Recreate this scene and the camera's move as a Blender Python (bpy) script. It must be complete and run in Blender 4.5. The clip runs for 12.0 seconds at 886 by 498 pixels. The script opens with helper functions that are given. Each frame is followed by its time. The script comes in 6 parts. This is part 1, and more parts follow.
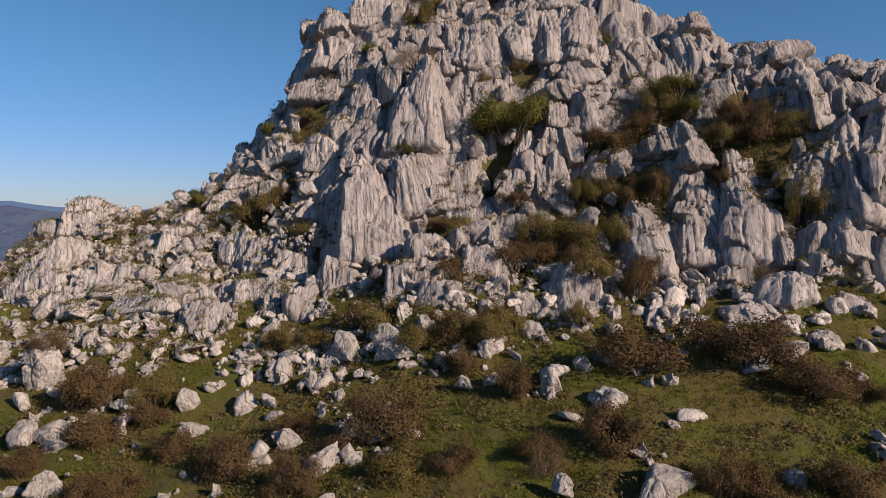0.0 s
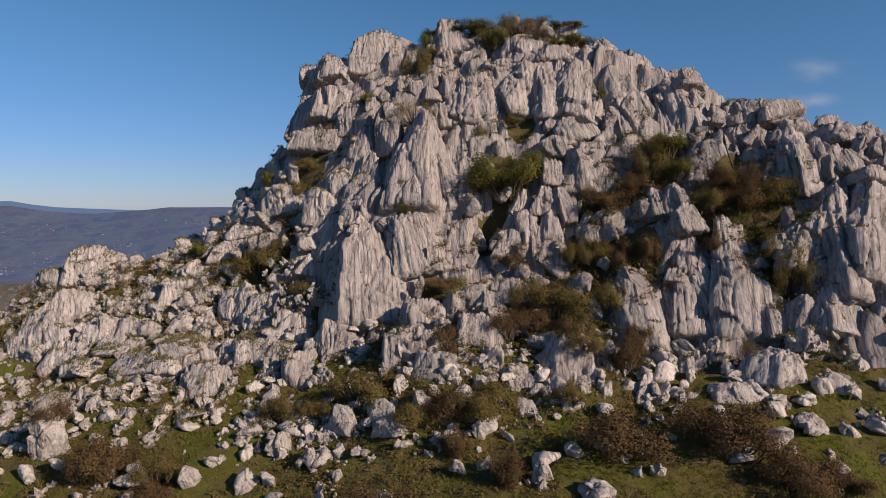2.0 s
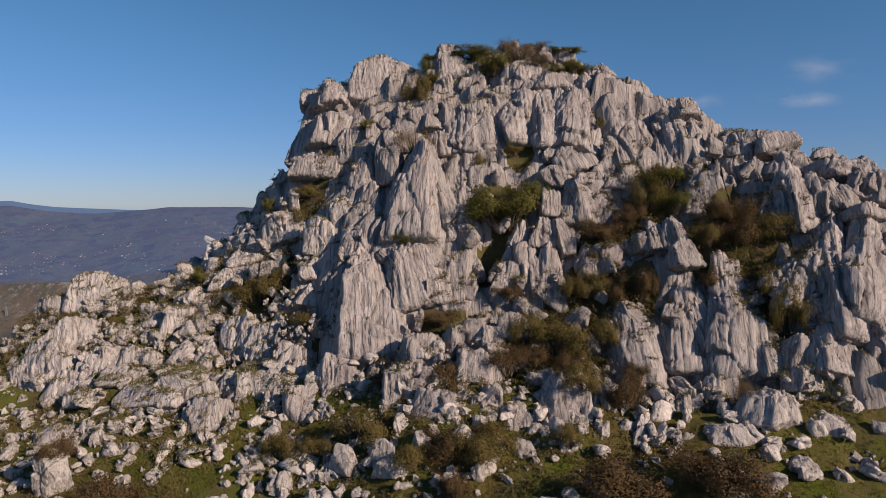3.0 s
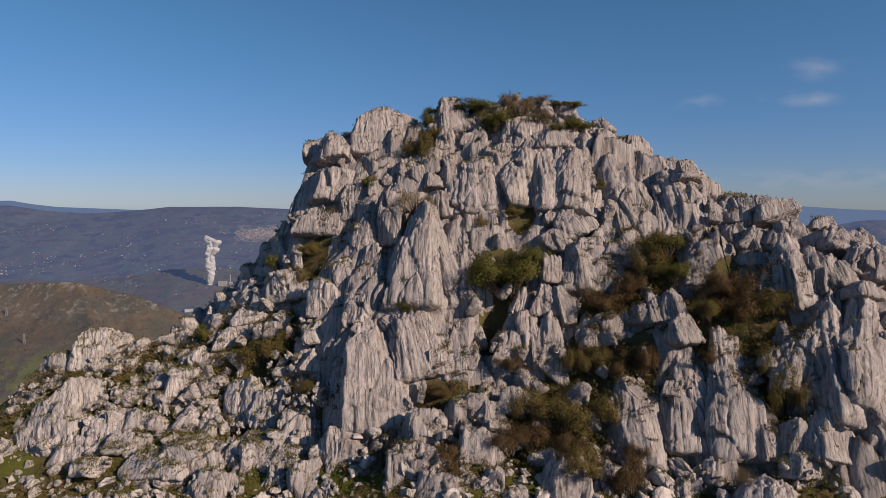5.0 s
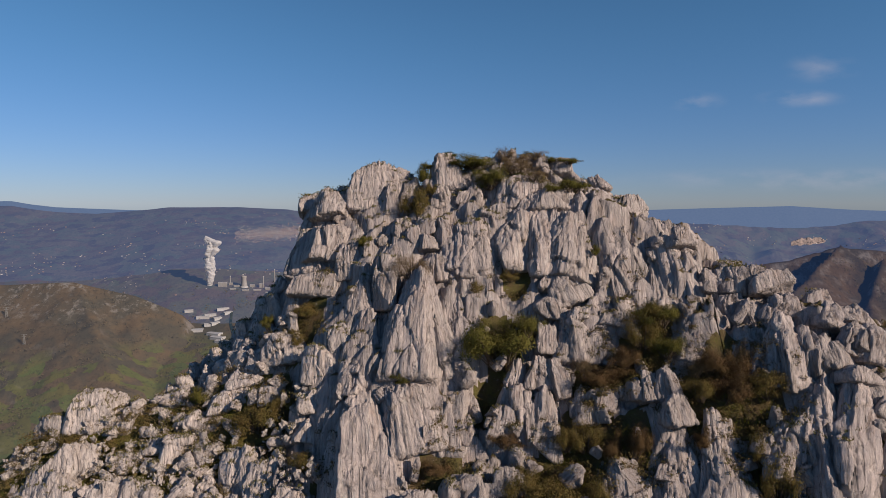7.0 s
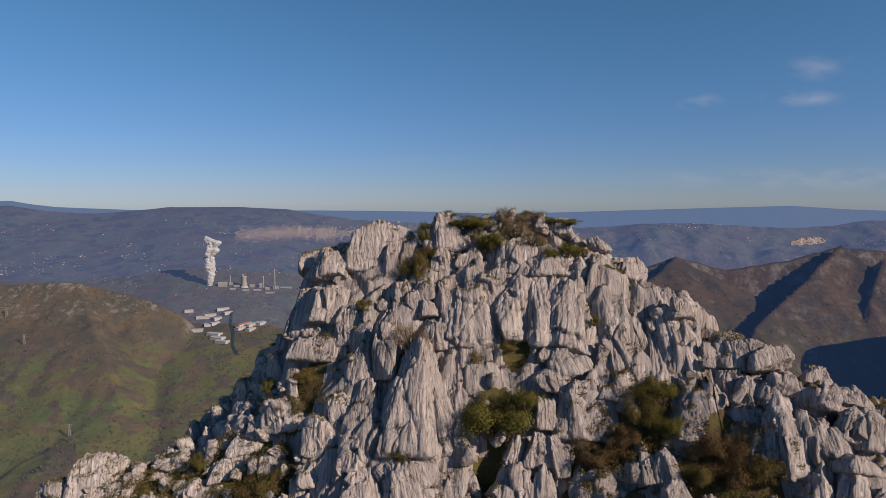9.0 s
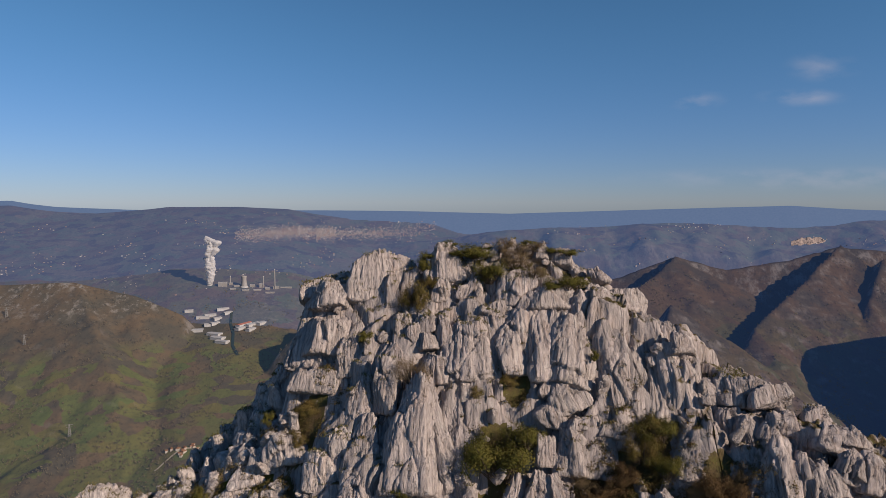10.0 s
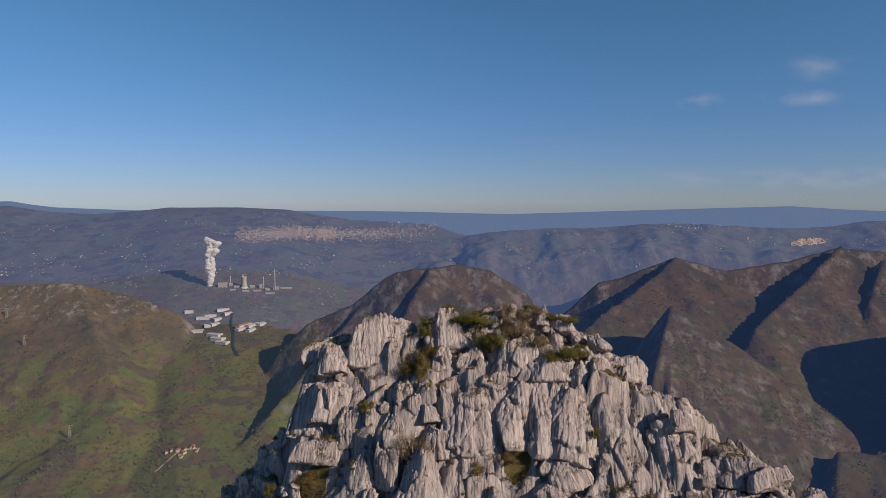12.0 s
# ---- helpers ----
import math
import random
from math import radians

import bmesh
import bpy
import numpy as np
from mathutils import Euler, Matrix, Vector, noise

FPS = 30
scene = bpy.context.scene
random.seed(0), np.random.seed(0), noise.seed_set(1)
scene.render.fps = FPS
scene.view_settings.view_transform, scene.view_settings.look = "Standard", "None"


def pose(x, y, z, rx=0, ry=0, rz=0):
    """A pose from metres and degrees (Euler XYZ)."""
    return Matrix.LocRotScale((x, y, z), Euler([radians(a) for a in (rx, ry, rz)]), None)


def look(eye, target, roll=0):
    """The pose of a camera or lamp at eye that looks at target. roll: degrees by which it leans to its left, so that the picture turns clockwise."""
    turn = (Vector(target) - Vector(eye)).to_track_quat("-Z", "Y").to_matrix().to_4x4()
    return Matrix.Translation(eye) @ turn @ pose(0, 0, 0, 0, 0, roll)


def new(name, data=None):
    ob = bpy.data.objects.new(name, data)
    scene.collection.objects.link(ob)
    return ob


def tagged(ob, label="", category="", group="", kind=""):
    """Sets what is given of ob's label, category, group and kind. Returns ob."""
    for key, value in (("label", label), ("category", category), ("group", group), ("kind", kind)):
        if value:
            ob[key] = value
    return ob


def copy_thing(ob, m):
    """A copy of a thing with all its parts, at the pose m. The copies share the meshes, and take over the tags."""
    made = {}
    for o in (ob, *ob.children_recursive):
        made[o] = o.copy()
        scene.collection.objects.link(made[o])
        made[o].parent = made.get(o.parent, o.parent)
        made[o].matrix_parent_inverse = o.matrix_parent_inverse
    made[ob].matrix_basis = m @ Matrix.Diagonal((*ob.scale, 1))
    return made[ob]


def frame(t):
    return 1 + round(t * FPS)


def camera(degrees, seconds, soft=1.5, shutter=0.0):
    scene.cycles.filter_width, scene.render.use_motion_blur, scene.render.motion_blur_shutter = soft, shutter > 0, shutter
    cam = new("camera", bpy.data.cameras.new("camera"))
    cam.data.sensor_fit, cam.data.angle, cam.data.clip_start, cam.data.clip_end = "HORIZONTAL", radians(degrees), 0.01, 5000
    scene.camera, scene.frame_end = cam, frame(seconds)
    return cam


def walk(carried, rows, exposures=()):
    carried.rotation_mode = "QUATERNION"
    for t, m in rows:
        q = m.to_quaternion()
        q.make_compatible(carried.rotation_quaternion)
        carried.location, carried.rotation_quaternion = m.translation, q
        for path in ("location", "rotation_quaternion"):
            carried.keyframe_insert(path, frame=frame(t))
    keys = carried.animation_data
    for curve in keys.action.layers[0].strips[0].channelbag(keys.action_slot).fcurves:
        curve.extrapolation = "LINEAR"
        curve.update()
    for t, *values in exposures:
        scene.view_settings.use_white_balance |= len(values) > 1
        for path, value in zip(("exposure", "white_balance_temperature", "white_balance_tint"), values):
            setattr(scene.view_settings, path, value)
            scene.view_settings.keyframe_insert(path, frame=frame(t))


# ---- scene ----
cam = camera(70.1, 12.0, 0.8)
PATH = [
    (0, (0.072, 8.907, 10.331), (0.072, 10.902, 10.191), -0.0),
    (0.5, (0.075, 8.888, 10.854), (0.075, 10.883, 10.715), 0.0),
    (1, (0.08, 8.847, 11.49), (0.079, 10.842, 11.35), 0.0),
    (1.5, (0.141, 8.727, 12.116), (0.141, 10.722, 11.976), 0.0),
    (2, (0.218, 8.622, 12.774), (0.218, 10.617, 12.634), -0.0),
    (2.5, (0.215, 8.573, 13.433), (0.215, 10.568, 13.292), -0.0),
    (3, (0.237, 8.482, 14.12), (0.237, 10.477, 13.979), -0.0),
    (5, (0.141, 8.418, 17.073), (0.141, 10.413, 16.93), -0.0),
    (5.5, (0.239, 8.469, 17.83), (0.239, 10.464, 17.688), -0.0),
    (6, (0.319, 8.541, 18.585), (0.319, 10.536, 18.442), 0.0),
    (6.5, (0.344, 8.62, 19.358), (0.343, 10.615, 19.215), 0.0),
    (7, (0.382, 8.648, 20.196), (0.382, 10.643, 20.053), 0.0),
    (9, (0.401, 8.83, 23.585), (0.401, 10.825, 23.44), 0.0),
    (9.5, (0.383, 8.835, 24.429), (0.382, 10.83, 24.284), 0.0),
    (10, (0.373, 8.864, 25.289), (0.373, 10.858, 25.143), 0.0),
    (10.5, (0.38, 8.937, 26.178), (0.38, 10.931, 26.032), -0.0),
    (11, (0.368, 8.962, 27.086), (0.368, 10.956, 26.939), -0.0),
    (11.5, (0.333, 8.958, 28.059), (0.333, 10.953, 27.912), -0.0),
    (12, (0.321, 9.019, 29.005), (0.321, 11.013, 28.859), 0.0),
]
walk(cam, [(t, look(eye, target, roll)) for t, eye, target, roll in PATH],
     [(0, 0.20), (1.5, 0.14), (3, 0.07), (5, 0.0), (12, 0.0)])

# ---- light ----
SUN = Vector((0.76, -0.50, 0.47)).normalized()
world = bpy.data.worlds.new("sky")
scene.world = world
world.use_nodes = True
wt = world.node_tree
wt.nodes.clear()
sky = wt.nodes.new("ShaderNodeTexSky")
sky.sky_type = "NISHITA"
sky.sun_disc = False
sky.sun_elevation = math.asin(SUN.z)
sky.sun_rotation = math.atan2(SUN.x, SUN.y)
sky.altitude = 900
sky.air_density, sky.dust_density, sky.ozone_density = 1.0, 0.1, 1.6
bg = wt.nodes.new("ShaderNodeBackground")
bg.inputs["Strength"].default_value = 0.064
wo = wt.nodes.new("ShaderNodeOutputWorld")
tint = wt.nodes.new("ShaderNodeMix")
tint.data_type, tint.blend_type = "RGBA", "MULTIPLY"
tint.inputs[0].default_value = 1.0
aim = wt.nodes.new("ShaderNodeTexCoord")
aim_z = wt.nodes.new("ShaderNodeSeparateXYZ")
wt.links.new(aim.outputs["Generated"], aim_z.inputs[0])
rise = wt.nodes.new("ShaderNodeMapRange")
rise.interpolation_type = "SMOOTHSTEP"
rise.inputs["From Min"].default_value, rise.inputs["From Max"].default_value = -0.02, 0.30
wt.links.new(aim_z.outputs["Z"], rise.inputs["Value"])
air = wt.nodes.new("ShaderNodeMix")
air.data_type = "RGBA"
air.inputs[6].default_value = (0.57, 0.71, 1.19, 1)
air.inputs[7].default_value = (0.60, 1.00, 1.28, 1)
wt.links.new(rise.outputs[0], air.inputs[0])
wt.links.new(air.outputs[2], tint.inputs[7])
wt.links.new(sky.outputs[0], tint.inputs[6])
# thin high cloud wisps, and last a wide band of haze low on the right
flat_sky = wt.nodes.new("ShaderNodeVectorMath")
flat_sky.operation = "DIVIDE"
div = wt.nodes.new("ShaderNodeCombineXYZ")
for k in range(3):
    wt.links.new(aim_z.outputs["Y"], div.inputs[k])
wt.links.new(aim.outputs["Generated"], flat_sky.inputs[0])
wt.links.new(div.outputs[0], flat_sky.inputs[1])
sky_now = tint.outputs[2]
fray = wt.nodes.new("ShaderNodeTexNoise")
fray.inputs["Scale"].default_value, fray.inputs["Detail"].default_value = 14.0, 5.0
pull = wt.nodes.new("ShaderNodeMapping")
pull.inputs["Scale"].default_value = (1.0, 1.0, 2.6)
pull.inputs["Rotation"].default_value = (0, 0.25, 0)
wt.links.new(flat_sky.outputs[0], pull.inputs[0])
wt.links.new(pull.outputs[0], fray.inputs["Vector"])
for cx, cz, wx, wz, amount in ((0.393, 0.160, 0.060, 0.020, 0.42), (0.560, 0.164, 0.085, 0.018, 0.42), (0.59, 0.210, 0.075, 0.030, 0.30), (0.60, 0.038, 0.40, 0.024, 0.40)):
    shift = wt.nodes.new("ShaderNodeVectorMath")
    shift.operation = "SUBTRACT"
    shift.inputs[1].default_value = (cx, 1.0, cz)
    wt.links.new(flat_sky.outputs[0], shift.inputs[0])
    squash = wt.nodes.new("ShaderNodeVectorMath")
    squash.operation = "DIVIDE"
    squash.inputs[1].default_value = (wx, 1.0, wz)
    wt.links.new(shift.outputs[0], squash.inputs[0])
    size = wt.nodes.new("ShaderNodeVectorMath")
    size.operation = "LENGTH"
    wt.links.new(squash.outputs[0], size.inputs[0])
    edge = wt.nodes.new("ShaderNodeMapRange")
    edge.interpolation_type = "SMOOTHSTEP"
    for key, v in (("From Min", 1.0), ("From Max", 0.0), ("To Min", 0.0), ("To Max", amount)):
        edge.inputs[key].default_value = v
    wt.links.new(size.outputs["Value"], edge.inputs["Value"])
    torn = wt.nodes.new("ShaderNodeMapRange")
    torn.inputs["From Min"].default_value, torn.inputs["From Max"].default_value = 0.42, 0.72
    wt.links.new(fray.outputs["Fac"], torn.inputs["Value"])
    both = wt.nodes.new("ShaderNodeMath")
    both.operation = "MULTIPLY"
    wt.links.new(edge.outputs[0], both.inputs[0])
    wt.links.new(torn.outputs[0], both.inputs[1])
    veil = wt.nodes.new("ShaderNodeMix")
    veil.data_type = "RGBA"
    veil.inputs[7].default_value = (7.5, 7.2, 8.2, 1)
    wt.links.new(both.outputs[0], veil.inputs[0])
    wt.links.new(sky_now, veil.inputs[6])
    sky_now = veil.outputs[2]
wt.links.new(sky_now, bg.inputs[0])
wt.links.new(bg.outputs[0], wo.inputs[0])
sun = new("sun", bpy.data.lights.new("sun", "SUN"))
sun.data.energy, sun.data.angle, sun.data.color = 5.5, radians(0.53), (1.0, 0.815, 0.65)
sun.matrix_world = look(tuple(SUN * 100), (0, 0, 0))


# ---- materials ----
def material(name):
    m = bpy.data.materials.new(name)
    m.use_nodes = True
    nt = m.node_tree
    b = nt.nodes["Principled BSDF"]
    b.inputs["Specular IOR Level"].default_value = 0.25
    return m, nt, b


def node(nt, kind, **inputs):
    n = nt.nodes.new(kind)
    for k, v in inputs.items():
        n.inputs[k.replace("_", " ")].default_value = v
    return n


def tex(nt, scale, stretch=(1, 1, 1), detail=4.0, rough=0.55, coords="Object"):
    """Noise in metric coordinates: scale is waves per metre."""
    tc = nt.nodes.new("ShaderNodeTexCoord")
    mp = nt.nodes.new("ShaderNodeMapping")
    mp.inputs["Scale"].default_value = stretch
    nz = node(nt, "ShaderNodeTexNoise", Scale=scale, Detail=detail, Roughness=rough)
    nt.links.new(tc.outputs[coords], mp.inputs[0])
    nt.links.new(mp.outputs[0], nz.inputs["Vector"])
    return nz.outputs["Fac"]


def ramp(nt, fac, lo, hi):
    r = nt.nodes.new("ShaderNodeMapRange")
    r.inputs["From Min"].default_value, r.inputs["From Max"].default_value = lo, hi
    nt.links.new(fac, r.inputs["Value"])
    return r.outputs[0]


def mix(nt, fac, a, b):
    n = nt.nodes.new("ShaderNodeMix")
    n.data_type = "RGBA"
    for s, v in ((n.inputs[0], fac), (n.inputs[6], a), (n.inputs[7], b)):
        if isinstance(v, (tuple, float, int)):
            s.default_value = (*v, 1) if isinstance(v, tuple) else v
        else:
            nt.links.new(v, s)
    return n.outputs[2]


def times(nt, a, b):
    n = nt.nodes.new("ShaderNodeMath")
    n.operation = "MULTIPLY"
    for s, v in zip(n.inputs, (a, b)):
        if isinstance(v, (float, int)):
            s.default_value = v
        else:
            nt.links.new(v, s)
    return n.outputs[0]


def bump(nt, b, height, strength, distance):
    n = node(nt, "ShaderNodeBump", Strength=strength, Distance=distance)
    nt.links.new(height, n.inputs["Height"])
    if b.inputs["Normal"].links:
        nt.links.new(b.inputs["Normal"].links[0].from_socket, n.inputs["Normal"])
    nt.links.new(n.outputs[0], b.inputs["Normal"])


def limestone(name, pale, grey, stain, coords="Object", stretch=(1, 1, 0.12), moss=False):
    m, nt, b = material(name)
    patch = ramp(nt, tex(nt, 0.9, (1, 1, 0.6), 5, 0.6, coords), 0.35, 0.65)
    c = mix(nt, patch, pale, grey)
    streak = ramp(nt, tex(nt, 7.0, stretch, 6, 0.6, coords), 0.46, 0.68)
    c = mix(nt, times(nt, streak, 0.72), c, (0.15, 0.135, 0.13))
    white = ramp(nt, tex(nt, 3.3, (1, 1, 0.3), 6, 0.65, coords), 0.56, 0.70)
    c = mix(nt, times(nt, white, 0.7), c, (0.70, 0.65, 0.61))
    rust = ramp(nt, tex(nt, 0.55, (1, 1, 0.35), 5, 0.7, coords), 0.58, 0.72)
    c = mix(nt, times(nt, rust, 0.45), c, stain)
    tc = nt.nodes.new("ShaderNodeTexCoord")
    mp = nt.nodes.new("ShaderNodeMapping")
    mp.inputs["Scale"].default_value = (1, 1, 0.45)
    wob = nt.nodes.new("ShaderNodeVectorMath")
    wob.operation = "MULTIPLY_ADD"
    nzc = node(nt, "ShaderNodeTexNoise", Scale=2.0, Detail=4.0)
    wob.inputs[1].default_value = (0.5, 0.5, 0.5)
    nt.links.new(tc.outputs[coords], nzc.inputs["Vector"])
    nt.links.new(nzc.outputs["Color"], wob.inputs[0])
    nt.links.new(tc.outputs[coords], wob.inputs[2])
    nt.links.new(wob.outputs[0], mp.inputs[0])
    vor = node(nt, "ShaderNodeTexVoronoi", Scale=1.7)
    vor.feature = "DISTANCE_TO_EDGE"
    nt.links.new(mp.outputs[0], vor.inputs["Vector"])
    crack = ramp(nt, vor.outputs["Distance"], 0.0, 0.035)
    bump(nt, b, crack, 0.5, 0.05)
    grain = tex(nt, 38.0, (1, 1, 0.6), 4, 0.7, coords)
    c = mix(nt, times(nt, ramp(nt, grain, 0.42, 0.68), 0.4), c, (0.20, 0.18, 0.175))
    info = nt.nodes.new("ShaderNodeObjectInfo")
    c = mix(nt, times(nt, info.outputs["Random"], 0.30), c, (0.30, 0.275, 0.255))
    if moss:
        geo = nt.nodes.new("ShaderNodeNewGeometry")
        sn = nt.nodes.new("ShaderNodeSeparateXYZ")
        nt.links.new(geo.outputs["Normal"], sn.inputs[0])
        turf = times(nt, ramp(nt, sn.outputs["Z"], 0.70, 0.86), ramp(nt, tex(nt, 1.1, detail=5, rough=0.65), 0.42, 0.54))
        c = mix(nt, turf, c, mix(nt, ramp(nt, tex(nt, 6, detail=5), 0.4, 0.6), (0.085, 0.075, 0.025), (0.11, 0.075, 0.035)))
    nt.links.new(c, b.inputs["Base Color"])
    b.inputs["Roughness"].default_value = 0.92
    ribs = nt.nodes.new("ShaderNodeMath")
    ribs.operation = "SUBTRACT"
    ribs.inputs[1].default_value = 0.5
    nt.links.new(tex(nt, 2.6, stretch, 2.0, 0.5, coords), ribs.inputs[0])
    fold = nt.nodes.new("ShaderNodeMath")
    fold.operation = "ABSOLUTE"
    nt.links.new(ribs.outputs[0], fold.inputs[0])
    bump(nt, b, ramp(nt, fold.outputs[0], 0.0, 0.045), 1.0, 0.07)
    bump(nt, b, tex(nt, 9.0, stretch, 6, 0.65, coords), 1.0, 0.10)
    bump(nt, b, tex(nt, 20.0, (1, 1, 0.4), 6, 0.75, coords), 1.0, 0.06)
    return m


ROCK = limestone("weathered_limestone", (0.64, 0.545, 0.51), (0.40, 0.35, 0.34), (0.36, 0.21, 0.13))
CORE_ROCK = limestone("weathered_limestone_core", (0.56, 0.475, 0.45), (0.39, 0.34, 0.33), (0.32, 0.20, 0.12), "Object", (1, 0.14, 0.14), True)
PALE_ROCK = limestone("pale_limestone", (0.74, 0.645, 0.605), (0.58, 0.505, 0.475), (0.36, 0.24, 0.16), "Object", (1, 1, 0.16))
BOULDER_ROCK = limestone("boulder_limestone", (0.74, 0.65, 0.60), (0.58, 0.505, 0.465), (0.36, 0.24, 0.15), "Object", (1, 1, 0.3))


def turf_material():
    m, nt, b = material("mountain_turf")
    c = mix(nt, ramp(nt, tex(nt, 0.35, detail=5), 0.38, 0.62), (0.108, 0.125, 0.010), (0.145, 0.105, 0.032))
    c = mix(nt, times(nt, ramp(nt, tex(nt, 1.1, detail=6, rough=0.7), 0.46, 0.62), 0.7), c, (0.13, 0.09, 0.045))
    c = mix(nt, times(nt, ramp(nt, tex(nt, 10, detail=5, rough=0.7), 0.44, 0.70), 0.65), c, (0.045, 0.055, 0.012))
    c = mix(nt, times(nt, ramp(nt, tex(nt, 2.2, detail=6, rough=0.7), 0.60, 0.68), 0.7), c, (0.16, 0.14, 0.07))
    nt.links.new(c, b.inputs["Base Color"])
    b.inputs["Roughness"].default_value = 1.0
    bump(nt, b, tex(nt, 12, detail=6, rough=0.7), 1.0, 0.08)
    bump(nt, b, tex(nt, 45, detail=3, rough=0.7), 0.8, 0.03)
    return m


TURF = turf_material()


def soil_material():
    """Leaf litter, dead bracken and thin olive grass in the gullies."""
    m, nt, b = material("gully_litter")
    c = mix(nt, ramp(nt, tex(nt, 1.3, detail=6, rough=0.65), 0.40, 0.60), (0.12, 0.085, 0.045), (0.11, 0.10, 0.030))
    c = mix(nt, times(nt, ramp(nt, tex(nt, 9, detail=5, rough=0.75), 0.46, 0.66), 0.7), c, (0.06, 0.045, 0.025))
    c = mix(nt, times(nt, ramp(nt, tex(nt, 4, detail=6, rough=0.75), 0.62, 0.70), 0.8), c, (0.42, 0.37, 0.33))
    nt.links.new(c, b.inputs["Base Color"])
    b.inputs["Roughness"].default_value = 1.0
    bump(nt, b, tex(nt, 14, detail=6, rough=0.75), 1.0, 0.10)
    return m


GULLY_SOIL = soil_material()


def foliage(name, a, c2, dark):
    m, nt, b = material(name)
    geo = nt.nodes.new("ShaderNodeNewGeometry")
    c = mix(nt, geo.outputs["Random Per Island"], a, c2)
    c = mix(nt, times(nt, ramp(nt, tex(nt, 3.0, detail=3), 0.4, 0.65), 0.7), c, dark)
    nt.links.new(c, b.inputs["Base Color"])
    b.inputs["Roughness"].default_value = 0.85
    b.inputs["Specular IOR Level"].default_value = 0.1
    thin = nt.nodes.new("ShaderNodeBsdfTranslucent")
    nt.links.new(c, thin.inputs["Color"])
    both = nt.nodes.new("ShaderNodeMixShader")
    both.inputs[0].default_value = 0.30
    nt.links.new(b.outputs[0], both.inputs[1])
    nt.links.new(thin.outputs[0], both.inputs[2])
    nt.links.new(both.outputs[0], nt.nodes["Material Output"].inputs[0])
    return m


HEATHER_LEAF = foliage("heather_leaf", (0.115, 0.075, 0.038), (0.15, 0.09, 0.046), (0.085, 0.062, 0.026))
GORSE_LEAF = foliage("gorse_leaf", (0.15, 0.12, 0.038), (0.18, 0.12, 0.048), (0.10, 0.092, 0.027))
GREEN_LEAF = foliage("evergreen_leaf", (0.115, 0.112, 0.026), (0.15, 0.125, 0.036), (0.075, 0.078, 0.018))
DRY_LEAF = foliage("dry_leaf", (0.20, 0.145, 0.080), (0.16, 0.11, 0.065), (0.12, 0.095, 0.05))
GRASS_BLADE = foliage("grass_blade", (0.11, 0.125, 0.012), (0.17, 0.135, 0.04), (0.085, 0.085, 0.012))
TWIG, _nt, _b = material("twig_bark")
_b.inputs["Base Color"].default_value = (0.10, 0.075, 0.055, 1)
_b.inputs["Roughness"].default_value = 0.9


